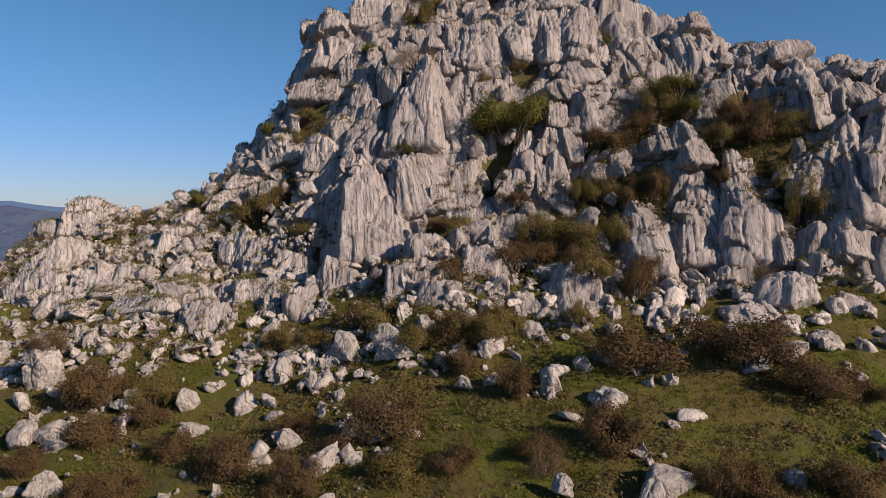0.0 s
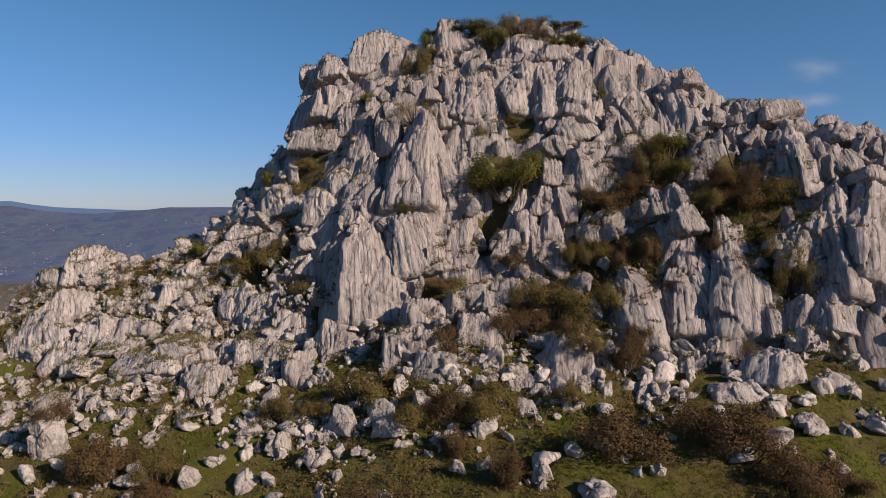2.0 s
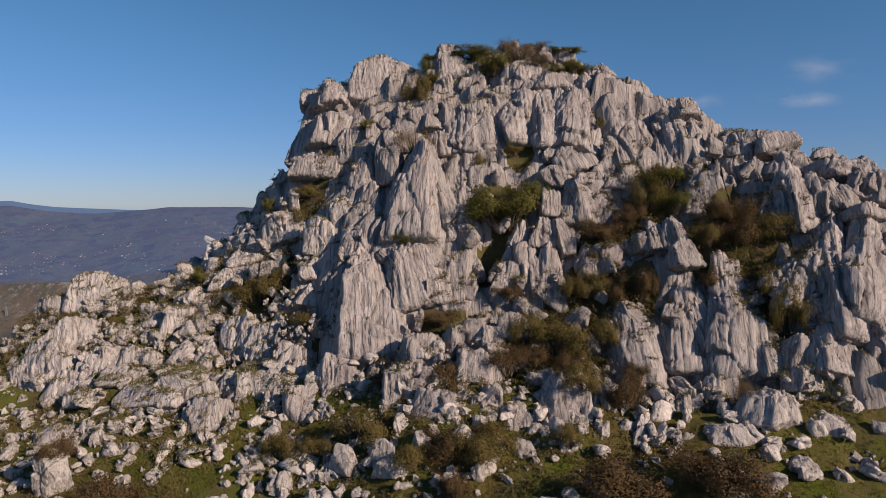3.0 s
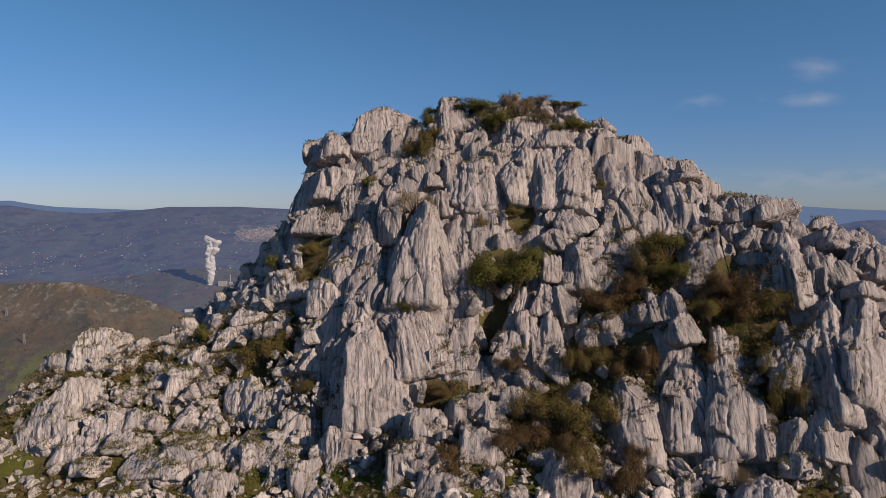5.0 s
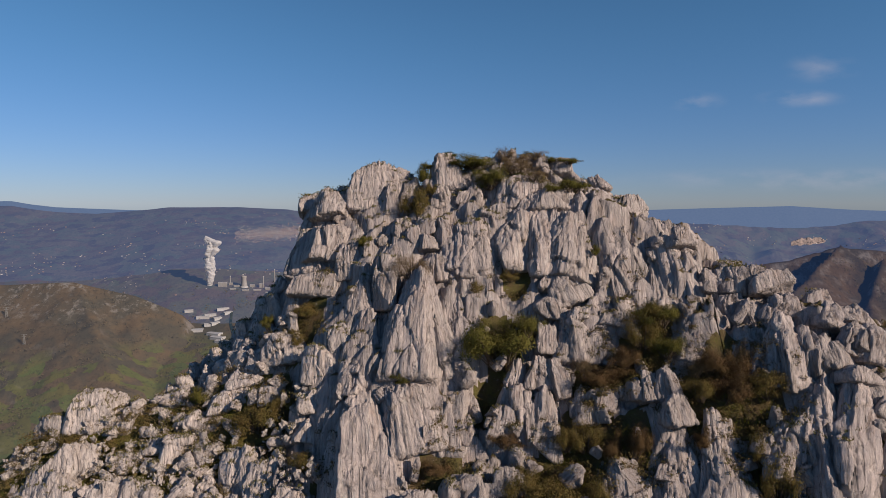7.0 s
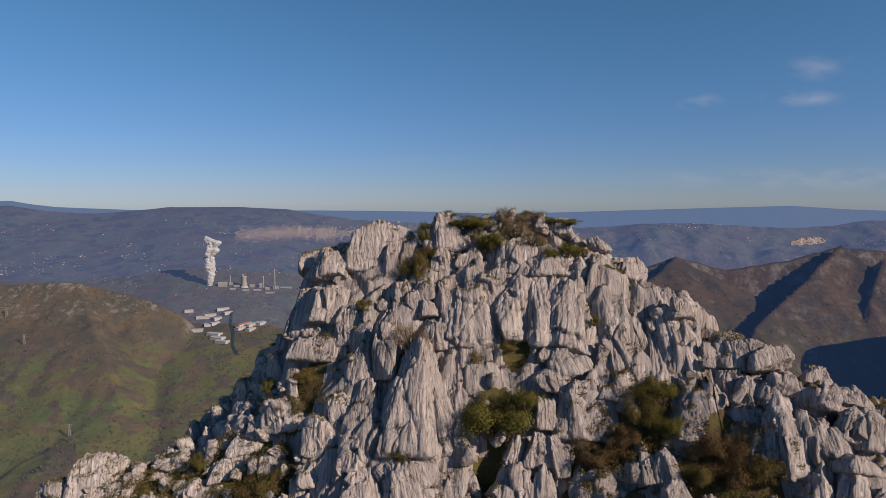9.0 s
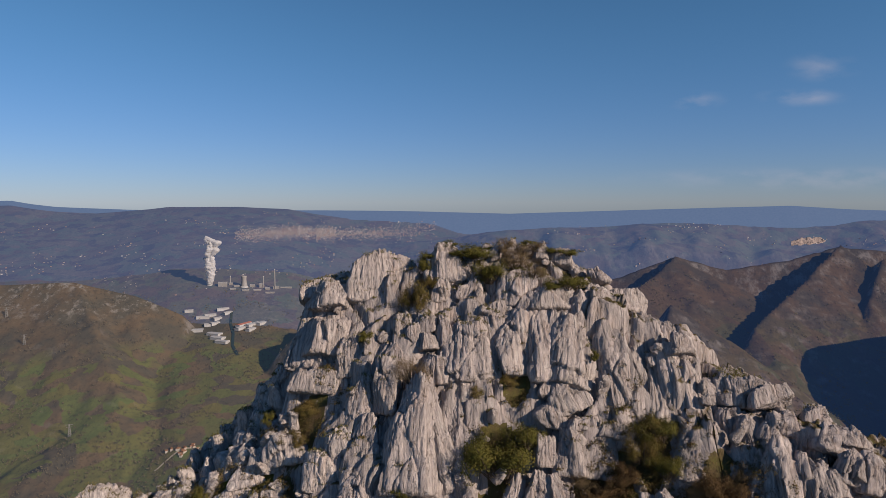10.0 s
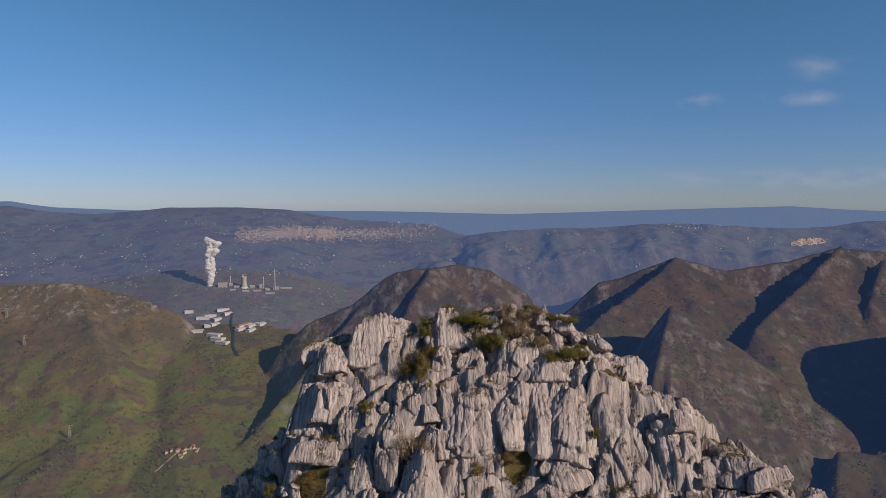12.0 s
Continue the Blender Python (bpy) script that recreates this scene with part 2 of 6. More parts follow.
def valley_material(name, wood, field, haze_glow, strength, parcel=(1, 1, 1), low=(-560, -700), high=(-720, -620), bareness=0.32, cliff=0.85):
    """Far land: winter woods, pasture parcels and bare rock on the steep faces, with haze painted as emission."""
    m, nt, b = material(name)
    c = mix(nt, ramp(nt, tex(nt, 0.006, detail=6, rough=0.6), 0.42, 0.58), wood, (wood[0] * 1.5, wood[1] * 1.25, wood[2] * 1.05))
    tc = nt.nodes.new("ShaderNodeTexCoord")
    warp = nt.nodes.new("ShaderNodeVectorMath")
    warp.operation = "MULTIPLY_ADD"
    nzc = node(nt, "ShaderNodeTexNoise", Scale=0.009, Detail=5.0)
    nt.links.new(tc.outputs["Object"], nzc.inputs["Vector"])
    warp.inputs[1].default_value = (130, 130, 0)
    nt.links.new(nzc.outputs["Color"], warp.inputs[0])
    nt.links.new(tc.outputs["Object"], warp.inputs[2])
    vor = node(nt, "ShaderNodeTexVoronoi", Scale=0.013)
    lay = nt.nodes.new("ShaderNodeMapping")
    lay.inputs["Scale"].default_value = parcel
    nt.links.new(warp.outputs[0], lay.inputs[0])
    nt.links.new(lay.outputs[0], vor.inputs["Vector"])
    sep = nt.nodes.new("ShaderNodeSeparateColor")
    nt.links.new(vor.outputs["Color"], sep.inputs[0])
    place = nt.nodes.new("ShaderNodeSeparateXYZ")
    nt.links.new(tc.outputs["Object"], place.inputs[0])
    zone = times(nt, ramp(nt, place.outputs["Z"], *low), ramp(nt, tex(nt, 0.004, detail=3), 0.33, 0.41))
    geo = nt.nodes.new("ShaderNodeNewGeometry")
    sn = nt.nodes.new("ShaderNodeSeparateXYZ")
    nt.links.new(geo.outputs["Normal"], sn.inputs[0])
    flat = ramp(nt, sn.outputs["Z"], 0.50, 0.66)
    pick = times(nt, times(nt, ramp(nt, sep.outputs[0], 0.31, 0.35), zone), flat)
    c = mix(nt, pick, c, mix(nt, sep.outputs[1], field, (field[0] * 1.3, field[1] * 0.95, field[2])))
    steep = times(nt, ramp(nt, sn.outputs["Z"], 0.80, 0.62), ramp(nt, tex(nt, 0.018, (1, 1, 0.3), 6, 0.7), 0.47, 0.60))
    bare = times(nt, ramp(nt, tex(nt, 0.0035, detail=3), 0.44, 0.54), ramp(nt, tex(nt, 0.03, (1, 1, 0.6), 6, 0.75), 0.52, 0.64))
    c = mix(nt, times(nt, times(nt, bare, ramp(nt, place.outputs["Z"], *high)), bareness), c, (0.20, 0.18, 0.155))
    c = mix(nt, times(nt, steep, cliff), c, (0.19, 0.17, 0.155))
    spots = ramp(nt, tex(nt, 0.05, detail=5, rough=0.75), 0.53, 0.70)
    c = mix(nt, times(nt, spots, 0.75), c, (wood[0] * 0.45, wood[1] * 0.5, wood[2] * 0.5))
    nt.links.new(c, b.inputs["Base Color"])
    b.inputs["Roughness"].default_value = 1.0
    b.inputs["Specular IOR Level"].default_value = 0.0
    # even bluish emission paints the air's haze onto the land
    b.inputs["Emission Color"].default_value = (*haze_glow, 1)
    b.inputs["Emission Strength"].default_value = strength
    bump(nt, b, tex(nt, 0.03, detail=6, rough=0.7), 0.8, 6.0)
    return m


# the emission, as painted haze, grows from the near slopes to the far land
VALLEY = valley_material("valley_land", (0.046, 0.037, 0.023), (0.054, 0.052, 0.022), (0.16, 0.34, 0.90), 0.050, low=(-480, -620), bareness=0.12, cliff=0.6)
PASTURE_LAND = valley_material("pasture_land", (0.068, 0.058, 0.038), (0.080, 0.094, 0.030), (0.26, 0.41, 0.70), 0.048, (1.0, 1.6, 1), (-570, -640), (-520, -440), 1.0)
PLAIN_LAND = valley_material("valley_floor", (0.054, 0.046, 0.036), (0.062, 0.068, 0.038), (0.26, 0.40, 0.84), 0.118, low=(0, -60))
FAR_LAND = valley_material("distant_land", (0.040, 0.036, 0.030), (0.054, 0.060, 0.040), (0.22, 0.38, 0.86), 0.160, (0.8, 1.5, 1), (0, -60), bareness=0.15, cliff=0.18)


def plain(name, colour, rough=0.8, vary=0.15):
    m, nt, b = material(name)
    c = mix(nt, ramp(nt, tex(nt, 0.06, detail=4), 0.35, 0.65), colour, tuple(v * (1 - vary) for v in colour))
    nt.links.new(c, b.inputs["Base Color"])
    b.inputs["Roughness"].default_value = rough
    return m


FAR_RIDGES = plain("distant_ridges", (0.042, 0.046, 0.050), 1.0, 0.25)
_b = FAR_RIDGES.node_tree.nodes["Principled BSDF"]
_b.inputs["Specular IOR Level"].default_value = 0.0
# blue emission on the ridges stands in for the thickest haze
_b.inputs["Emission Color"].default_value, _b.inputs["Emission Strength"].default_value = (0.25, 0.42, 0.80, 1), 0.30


# ---- mesh helpers ----
LATTICE = np.random.RandomState(7).rand(64, 64, 64)


def vn(p):
    """Smooth value noise, 0 to 1, at the rows of p."""
    p = np.asarray(p, float)
    i = np.floor(p).astype(int)
    f = p - i
    f = f * f * (3 - 2 * f)
    a, b = i & 63, (i + 1) & 63
    fx, fy, fz = f[:, 0], f[:, 1], f[:, 2]
    L = LATTICE
    x00 = L[a[:, 0], a[:, 1], a[:, 2]] * (1 - fx) + L[b[:, 0], a[:, 1], a[:, 2]] * fx
    x10 = L[a[:, 0], b[:, 1], a[:, 2]] * (1 - fx) + L[b[:, 0], b[:, 1], a[:, 2]] * fx
    x01 = L[a[:, 0], a[:, 1], b[:, 2]] * (1 - fx) + L[b[:, 0], a[:, 1], b[:, 2]] * fx
    x11 = L[a[:, 0], b[:, 1], b[:, 2]] * (1 - fx) + L[b[:, 0], b[:, 1], b[:, 2]] * fx
    return (x00 * (1 - fy) + x10 * fy) * (1 - fz) + (x01 * (1 - fy) + x11 * fy) * fz


def fbm(p, octaves=4):
    p = np.asarray(p, float)
    s, a, total = 0.0, 1.0, 0.0
    for k in range(octaves):
        s = s + a * vn(p * 2.0 ** k + 11.3 * k)
        total += a
        a *= 0.5
    return s / total


def groove(p, power=4):
    """Sharp grooves between rounded ribs: 1 in the groove, 0 on the rib."""
    return (1 - np.abs(2 * vn(p) - 1)) ** power


def cells(p, seed=0):
    """Cell noise: gap to the nearest border, a random row of four per cell, and the place within the cell."""
    i = np.floor(p).astype(int)
    f1, f2 = np.full(len(p), 9.0), np.full(len(p), 9.0)
    rnd, loc = np.zeros((len(p), 4)), np.zeros((len(p), 3))
    for dx in (-1, 0, 1):
        for dy in (-1, 0, 1):
            for dz in (-1, 0, 1):
                j = i + (dx, dy, dz)
                a, b, c = j[:, 0] & 63, j[:, 1] & 63, (j[:, 2] + seed) & 63
                v = p - j - np.stack([LATTICE[a, b, c], LATTICE[b, c, a], LATTICE[c, a, b]], 1)
                d = (v * v).sum(1)
                near = d < f1
                f2 = np.where(near, f1, np.minimum(f2, d))
                f1 = np.minimum(f1, d)
                loc[near] = v[near]
                rnd[near] = np.stack([LATTICE[a, c, b], LATTICE[b, a, c], LATTICE[c, b, a], LATTICE[(a + 9) & 63, b, c]], 1)[near]
    return np.sqrt(f2) - np.sqrt(f1), rnd, loc


def pts(x, y, z=0.0):
    x, y = np.broadcast_arrays(np.asarray(x, float), np.asarray(y, float))
    return np.stack([x.ravel(), y.ravel(), np.broadcast_to(z, x.shape).ravel()], 1)


def mesh(name, verts, faces, *mats, smooth=True):
    me = bpy.data.meshes.new(name)
    verts = np.asarray(verts, dtype=np.float32)
    faces = np.asarray(faces, dtype=np.int32)
    k = faces.shape[1]
    me.vertices.add(len(verts))
    me.vertices.foreach_set("co", verts.ravel())
    me.loops.add(faces.size)
    me.loops.foreach_set("vertex_index", faces.ravel())
    me.polygons.add(len(faces))
    me.polygons.foreach_set("loop_start", np.arange(0, faces.size, k, dtype=np.int32))
    me.polygons.foreach_set("use_smooth", np.full(len(faces), smooth))
    for m in mats:
        me.materials.append(m)
    me.update()
    me.validate()
    return me


def sheet_faces(rows, cols, closed=False):
    i = np.arange(rows * cols).reshape(rows, cols)
    if closed:
        i = np.concatenate([i, i[:, :1]], 1)
    return np.stack([i[:-1, :-1], i[:-1, 1:], i[1:, 1:], i[1:, :-1]], -1).reshape(-1, 4)


def piece(name, me, parent=None, m=None, label=""):
    ob = new(name, me)
    if parent:
        ob.parent = parent
    if m is not None:
        ob.matrix_basis = m
    return tagged(ob, label)


# ---- relief of the hilltop and of the land below it ----
# heights on a coarse plan: a column every 4 m from x = -24, rows at the given y
RELIEF_Y = [20, 26, 30, 33, 36, 40, 44.5, 50]
RELIEF = [
    [2.2, 2.8, 3.5, 4.5, 5.9, 6.4, 3.7, -0.3],
    [2.4, 3.0, 3.8, 4.7, 6.1, 8.9, 5.7, 1.1],
    [2.6, 3.3, 4.1, 5.2, 6.6, 9.9, 8.0, 3.4],
    [2.9, 3.6, 4.9, 6.2, 7.7, 10.6, 12.5, 7.4],
    [3.4, 4.1, 5.3, 6.6, 8.4, 13.4, 19.3, 14.7],
    [4.0, 4.6, 6.0, 8.1, 12.2, 16.2, 21.4, 19.2],
    [4.5, 5.5, 7.9, 9.5, 13.2, 18.0, 22.4, 20.4],
    [4.7, 6.1, 7.8, 10.2, 13.5, 18.8, 23.5, 20.3],
    [4.6, 6.5, 7.9, 12.1, 14.3, 20.0, 22.4, 17.7],
    [4.3, 6.6, 9.7, 13.9, 16.3, 19.4, 18.9, 13.5],
    [4.3, 7.2, 12.0, 15.5, 16.6, 16.3, 13.6, 8.8],
    [4.5, 7.7, 11.5, 14.8, 15.5, 13.6, 9.8, 5.4],
]
GRID = np.array(RELIEF)


def cubic(a, b, c, d, t):
    return b + 0.5 * t * (c - a + t * (2 * a - 5 * b + 4 * c - d + t * (3 * (b - c) + d - a)))


def surface(x, y):
    """Height of the hill's mean surface."""
    x, y = np.broadcast_arrays(np.asarray(x, float), np.asarray(y, float))
    cx = np.clip((x + 24) / 4, 0, 10.999)
    cy = np.interp(y, RELIEF_Y, np.arange(8))
    cy = np.clip(cy, 0, 6.999)
    i, j = cx.astype(int), cy.astype(int)
    a, b = cx - i, cy - j

    def col(ii):
        ii = np.clip(ii, 0, 11)
        g = [GRID[ii, np.clip(j + k, 0, 7)] for k in (-1, 0, 1, 2)]
        return g[1] * (1 - b) + g[2] * b
    z = cubic(col(i - 1), col(i), col(i + 1), col(i + 2), a)
    z = z - 0.30 * np.maximum(0, -24 - x) - 0.25 * np.maximum(0, x - 20) - 0.12 * np.maximum(0, 20 - y) - 1.0 * np.maximum(0, y - 50)
    # the cliff on the summit's open side
    drop = np.clip((-7.5 - x) / 1.1, 0, 1) * np.clip((x + 13.5) / 4.5, 0, 1) * np.clip((y - 40.5) / 2.0, 0, 1)
    return z - 2.4 * drop * drop * (3 - 2 * drop)


def zs(x, y):
    return float(surface(x, y))


# far ridges: distance ahead, crest as (bearing, slope of sight to the crest), fall towards the eye and beyond, roughness
GORGE_RIDGES = [
    (2950, [(-0.88, -0.130), (-0.70, -0.132), (-0.59, -0.127), (-0.49, -0.149), (-0.415, -0.181), (-0.344, -0.256), (-0.30, -0.335), (-0.27, -0.52)], 0.72, 1.2, 16),
    (3500, [(0.10, -0.25), (0.19, -0.181), (0.246, -0.129), (0.28, -0.120), (0.37, -0.087), (0.45, -0.108), (0.55, -0.093), (0.63, -0.071), (0.70, -0.078), (0.82, -0.06)], 1.15, 1.1, 45),
    (2700, [(0.20, -0.42), (0.27, -0.30), (0.33, -0.215), (0.363, -0.166), (0.425, -0.199), (0.488, -0.259), (0.578, -0.348), (0.61, -0.41), (0.64, -0.52)], 0.62, 1.2, 26),
]
SIDE_RIDGES = [
    (2200, [(0.58, -0.52), (0.64, -0.405), (0.70, -0.41), (0.82, -0.39)], 0.5, 0.9, 30),
    (2600, [(-0.344, -0.38), (-0.308, -0.302), (-0.263, -0.236), (-0.218, -0.194), (-0.147, -0.162), (-0.075, -0.107), (0.023, -0.091), (0.077, -0.107), (0.13, -0.144), (0.193, -0.218)], 0.9, 0.9, 90),
    # unseen, right of the view: added to cast shade into the gorge
    (2500, [(0.72, -0.5), (0.76, -0.215), (0.85, -0.15), (1.0, -0.10), (1.5, -0.08)], 1.2, 0.5, 20),
]
DISTANT_RIDGES = [
    (4300, [(-0.10, -0.071), (0.06, -0.049), (0.15, -0.042), (0.265, -0.040), (0.354, -0.032), (0.46, -0.037), (0.55, -0.042), (0.70, -0.028), (0.82, -0.022)], 0.25, 0.5, 70),
    (4800, [(-0.79, -0.024), (-0.70, -0.022), (-0.585, -0.020), (-0.52, -0.016), (-0.464, -0.011), (-0.433, -0.0075), (-0.325, -0.0075), (-0.245, -0.011), (-0.20, -0.019), (-0.12, -0.030), (-0.02, -0.037)], 0.30, 0.6, 12),
]
SKYLINE = [
    (4920, [(-0.88, -0.001), (-0.745, 0.0005), (-0.683, 0.0025), (-0.647, -0.0035), (-0.61, -0.0075), (-0.485, -0.012), (-0.34, -0.012), (-0.075, -0.0135), (0.0, -0.0155), (0.104, -0.018), (0.193, -0.0155), (0.28, -0.013), (0.416, -0.009), (0.55, -0.0055), (0.64, -0.011), (0.70, -0.013), (0.82, -0.012)], 0.5, 0.6, 5),
]
# spurs: bearing, distance and slope of sight of the upper and of the lower end, fall on either side
SPURS = [
    (0.363, 2700, -0.166, 0.33, 2250, -0.33, 1.45, 0.64), (0.63, 3450, -0.071, 0.50, 2900, -0.20, 2.0, 0.75),
    (0.37, 3480, -0.087, 0.23, 2950, -0.20, 2.0, 0.55), (0.70, 3300, -0.088, 0.68, 3080, -0.16, 1.35, 0.90),
    (-0.12, 2600, -0.15, -0.27, 2250, -0.33, 1.15, 0.60), (-0.02, 2580, -0.105, -0.13, 2150, -0.30, 1.1, 0.6),
    (-0.58, 2950, -0.132, -0.52, 2300, -0.33, 0.45, 0.45),
]
EYE_Y, EYE_Z = 9.0, 29.0


def far_land(x, y):
    x, y = np.broadcast_arrays(np.asarray(x, float), np.asarray(y, float))
    ahead = np.maximum(y - EYE_Y, 1.0)
    u = x / ahead
    z = np.interp(ahead, [0, 1200, 2400, 2900, 3500, 4100, 4500, 4750, 4900], [-1060, -1060, -1060, -1040, -740, -500, -310, -180, -95])
    z = z + (fbm(pts(x / 420, y / 420, 3.1), 4).reshape(x.shape) - 0.5) * 110 * np.interp(ahead, [0, 3800, 4700], [1, 0.7, 0.15]) * np.where(ahead < 2950, np.interp(u, [-0.35, -0.2], [0.45, 1]), 1)
    z = z + (0.36 - np.abs(2 * vn(pts(x / 520 + 3, y / 260, 2.2)) - 1)).reshape(x.shape) * 50 * np.interp(ahead, [3100, 3500, 4500, 4750], [0, 1, 0.7, 0])
    for far, crest, fore, back, rough in GORGE_RIDGES + SIDE_RIDGES + DISTANT_RIDGES + SKYLINE:
        cu, cz = zip(*crest)
        top = EYE_Z + far * np.interp(u, cu, cz, left=-0.9, right=-0.9)
        d = ahead - far
        n = sum(0.55 ** k * (0.34 - np.abs(2 * vn(pts(x / 380 * 2 ** k + far, y / 520 * 2 ** k, 7.7 + k)) - 1)) for k in range(6)).reshape(x.shape)
        ribs = groove(pts((x + n * 90) / 260 + far, y / 1100, 1.7), 1.3).reshape(x.shape)
        h = top + n * rough * np.clip(0.25 + np.abs(d) / 220, 0, 1) * 1.1 - ribs * rough * 1.2 * np.clip(-d / 260, 0, 1) - np.where(d < 0, -d * fore, d * back) - (1.3 * np.maximum(0, -d - 420) if far == 4300 else 0)
        z = np.maximum(z, h)
    rugged = sum(0.55 ** k * (0.34 - np.abs(2 * vn(pts(x / 230 * 2 ** k, y / 230 * 2 ** k, 17.7 + k)) - 1)) for k in range(5)).reshape(x.shape)
    for u0, a0, s0, u1, a1, s1, left, right in SPURS:
        ax, bx = u0 * a0, u1 * a1
        lx, ly = bx - ax, a1 - a0
        t = np.clip(((x - ax) * lx + (ahead - a0) * ly) / (lx * lx + ly * ly), 0, 1)
        dx, dy = x - ax - t * lx, ahead - a0 - t * ly
        side = dx * ly - dy * lx
        h = EYE_Z + (1 - t) * a0 * s0 + t * a1 * s1 - np.hypot(dx, dy) * np.where(side > 0, left, right)
        z = np.maximum(z, h + rugged * 26)
    crags = (0.4 - np.abs(2 * vn(pts(x / 55, y / 55, 3.3)) - 1) + 0.5 * (0.4 - np.abs(2 * vn(pts(x / 24, y / 24, 6.3)) - 1))).reshape(x.shape)
    return z + crags * 8 * np.interp(ahead, [1700, 2300, 3400, 3800], [0, 1, 1, 0]) * np.interp(u, [-0.34, -0.27, 0.0, 0.2], [0.12, 0.8, 0.8, 1])


def land(x, y):
    near = surface(x, y)
    bumpy = (fbm(pts(np.asarray(x) * 0.8, np.asarray(y) * 0.8, 5.0), 4).reshape(np.shape(x)) - 0.5) * 0.45
    return np.maximum(near + bumpy - 0.06, far_land(x, y))


def rocky(x, y):
    """1 where bare rock covers the hill, 0 on the turf below."""
    foot = np.interp(x, [-24, -16, -11, -6, -1, 4, 9, 14, 20], [36.0, 35.5, 34.5, 32.5, 30.3, 29.6, 28.4, 26.8, 25.5])
    return np.clip((np.asarray(y) - foot) / 1.5, 0, 1)


def ground_sheet():
    turn = np.concatenate([np.arange(-180, -43, 4.6), np.arange(-42, 42.01, 0.25), np.arange(46.6, 179, 4.6)])
    reach = np.concatenate([[0.02, 0.5, 1.2], np.arange(2, 46, 0.2), np.geomspace(46, 1700, 70), np.geomspace(1712, 4800, 400), np.arange(4812, 4961, 12)])
    th, r = np.meshgrid(np.radians(turn), reach)
    r = r / np.maximum(np.cos(th), 0.6)
    x, y = r * np.sin(th), EYE_Y + r * np.cos(th)
    z = land(x, y)
    z = z - 1.1 * rocky(x, y) * (y < 52) * np.interp(x, [-10, -5], [0.2, 1]) * np.interp(y, [31, 34], [1, 1.8])
    v = np.stack([x.ravel(), y.ravel(), z.ravel()], 1)
    f = sheet_faces(len(reach), len(turn), True)
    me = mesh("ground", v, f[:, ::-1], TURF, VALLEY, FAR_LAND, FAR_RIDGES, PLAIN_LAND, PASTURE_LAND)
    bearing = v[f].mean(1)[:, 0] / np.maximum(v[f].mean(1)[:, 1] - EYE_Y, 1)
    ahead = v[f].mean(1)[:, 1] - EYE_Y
    # farther slots carry more of the haze painted as emission
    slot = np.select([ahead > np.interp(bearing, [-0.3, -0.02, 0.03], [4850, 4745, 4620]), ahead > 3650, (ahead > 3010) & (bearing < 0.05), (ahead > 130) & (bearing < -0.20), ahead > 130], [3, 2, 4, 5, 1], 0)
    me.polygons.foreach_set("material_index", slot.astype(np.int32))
    return tagged(new("ground", me), "hilltop turf running down to wooded valley and far ridges", "ground", kind="structure")


ground = ground_sheet()

# ---- the limestone crag ----
SHELLS = {}


def shell(na, nb, nc):
    """Points and quads of the skin of a box split na x nb x nc."""
    if (na, nb, nc) not in SHELLS:
        quads = []
        for ax, (p, q, n) in enumerate(((nb, nc, na), (na, nc, nb), (na, nb, nc))):
            g, h = np.meshgrid(np.arange(p), np.arange(q), indexing="ij")
            g, h = g.ravel(), h.ravel()
            for side in (0, n):
                cs = []
                for dg, dh in ((0, 0), (1, 0), (1, 1), (0, 1)):
                    c = np.insert(np.stack([g + dg, h + dh], 1), ax, side, axis=1)
                    cs.append(c)
                cs = np.stack(cs, 1)
                quads.append(cs if (side == n) != (ax == 1) else cs[:, ::-1])
        quads = np.concatenate(quads)
        v, inv = np.unique(quads.reshape(-1, 3), axis=0, return_inverse=True)
        SHELLS[na, nb, nc] = v / np.array([na, nb, nc]) * 2 - 1, inv.reshape(-1, 4)
    return SHELLS[na, nb, nc]


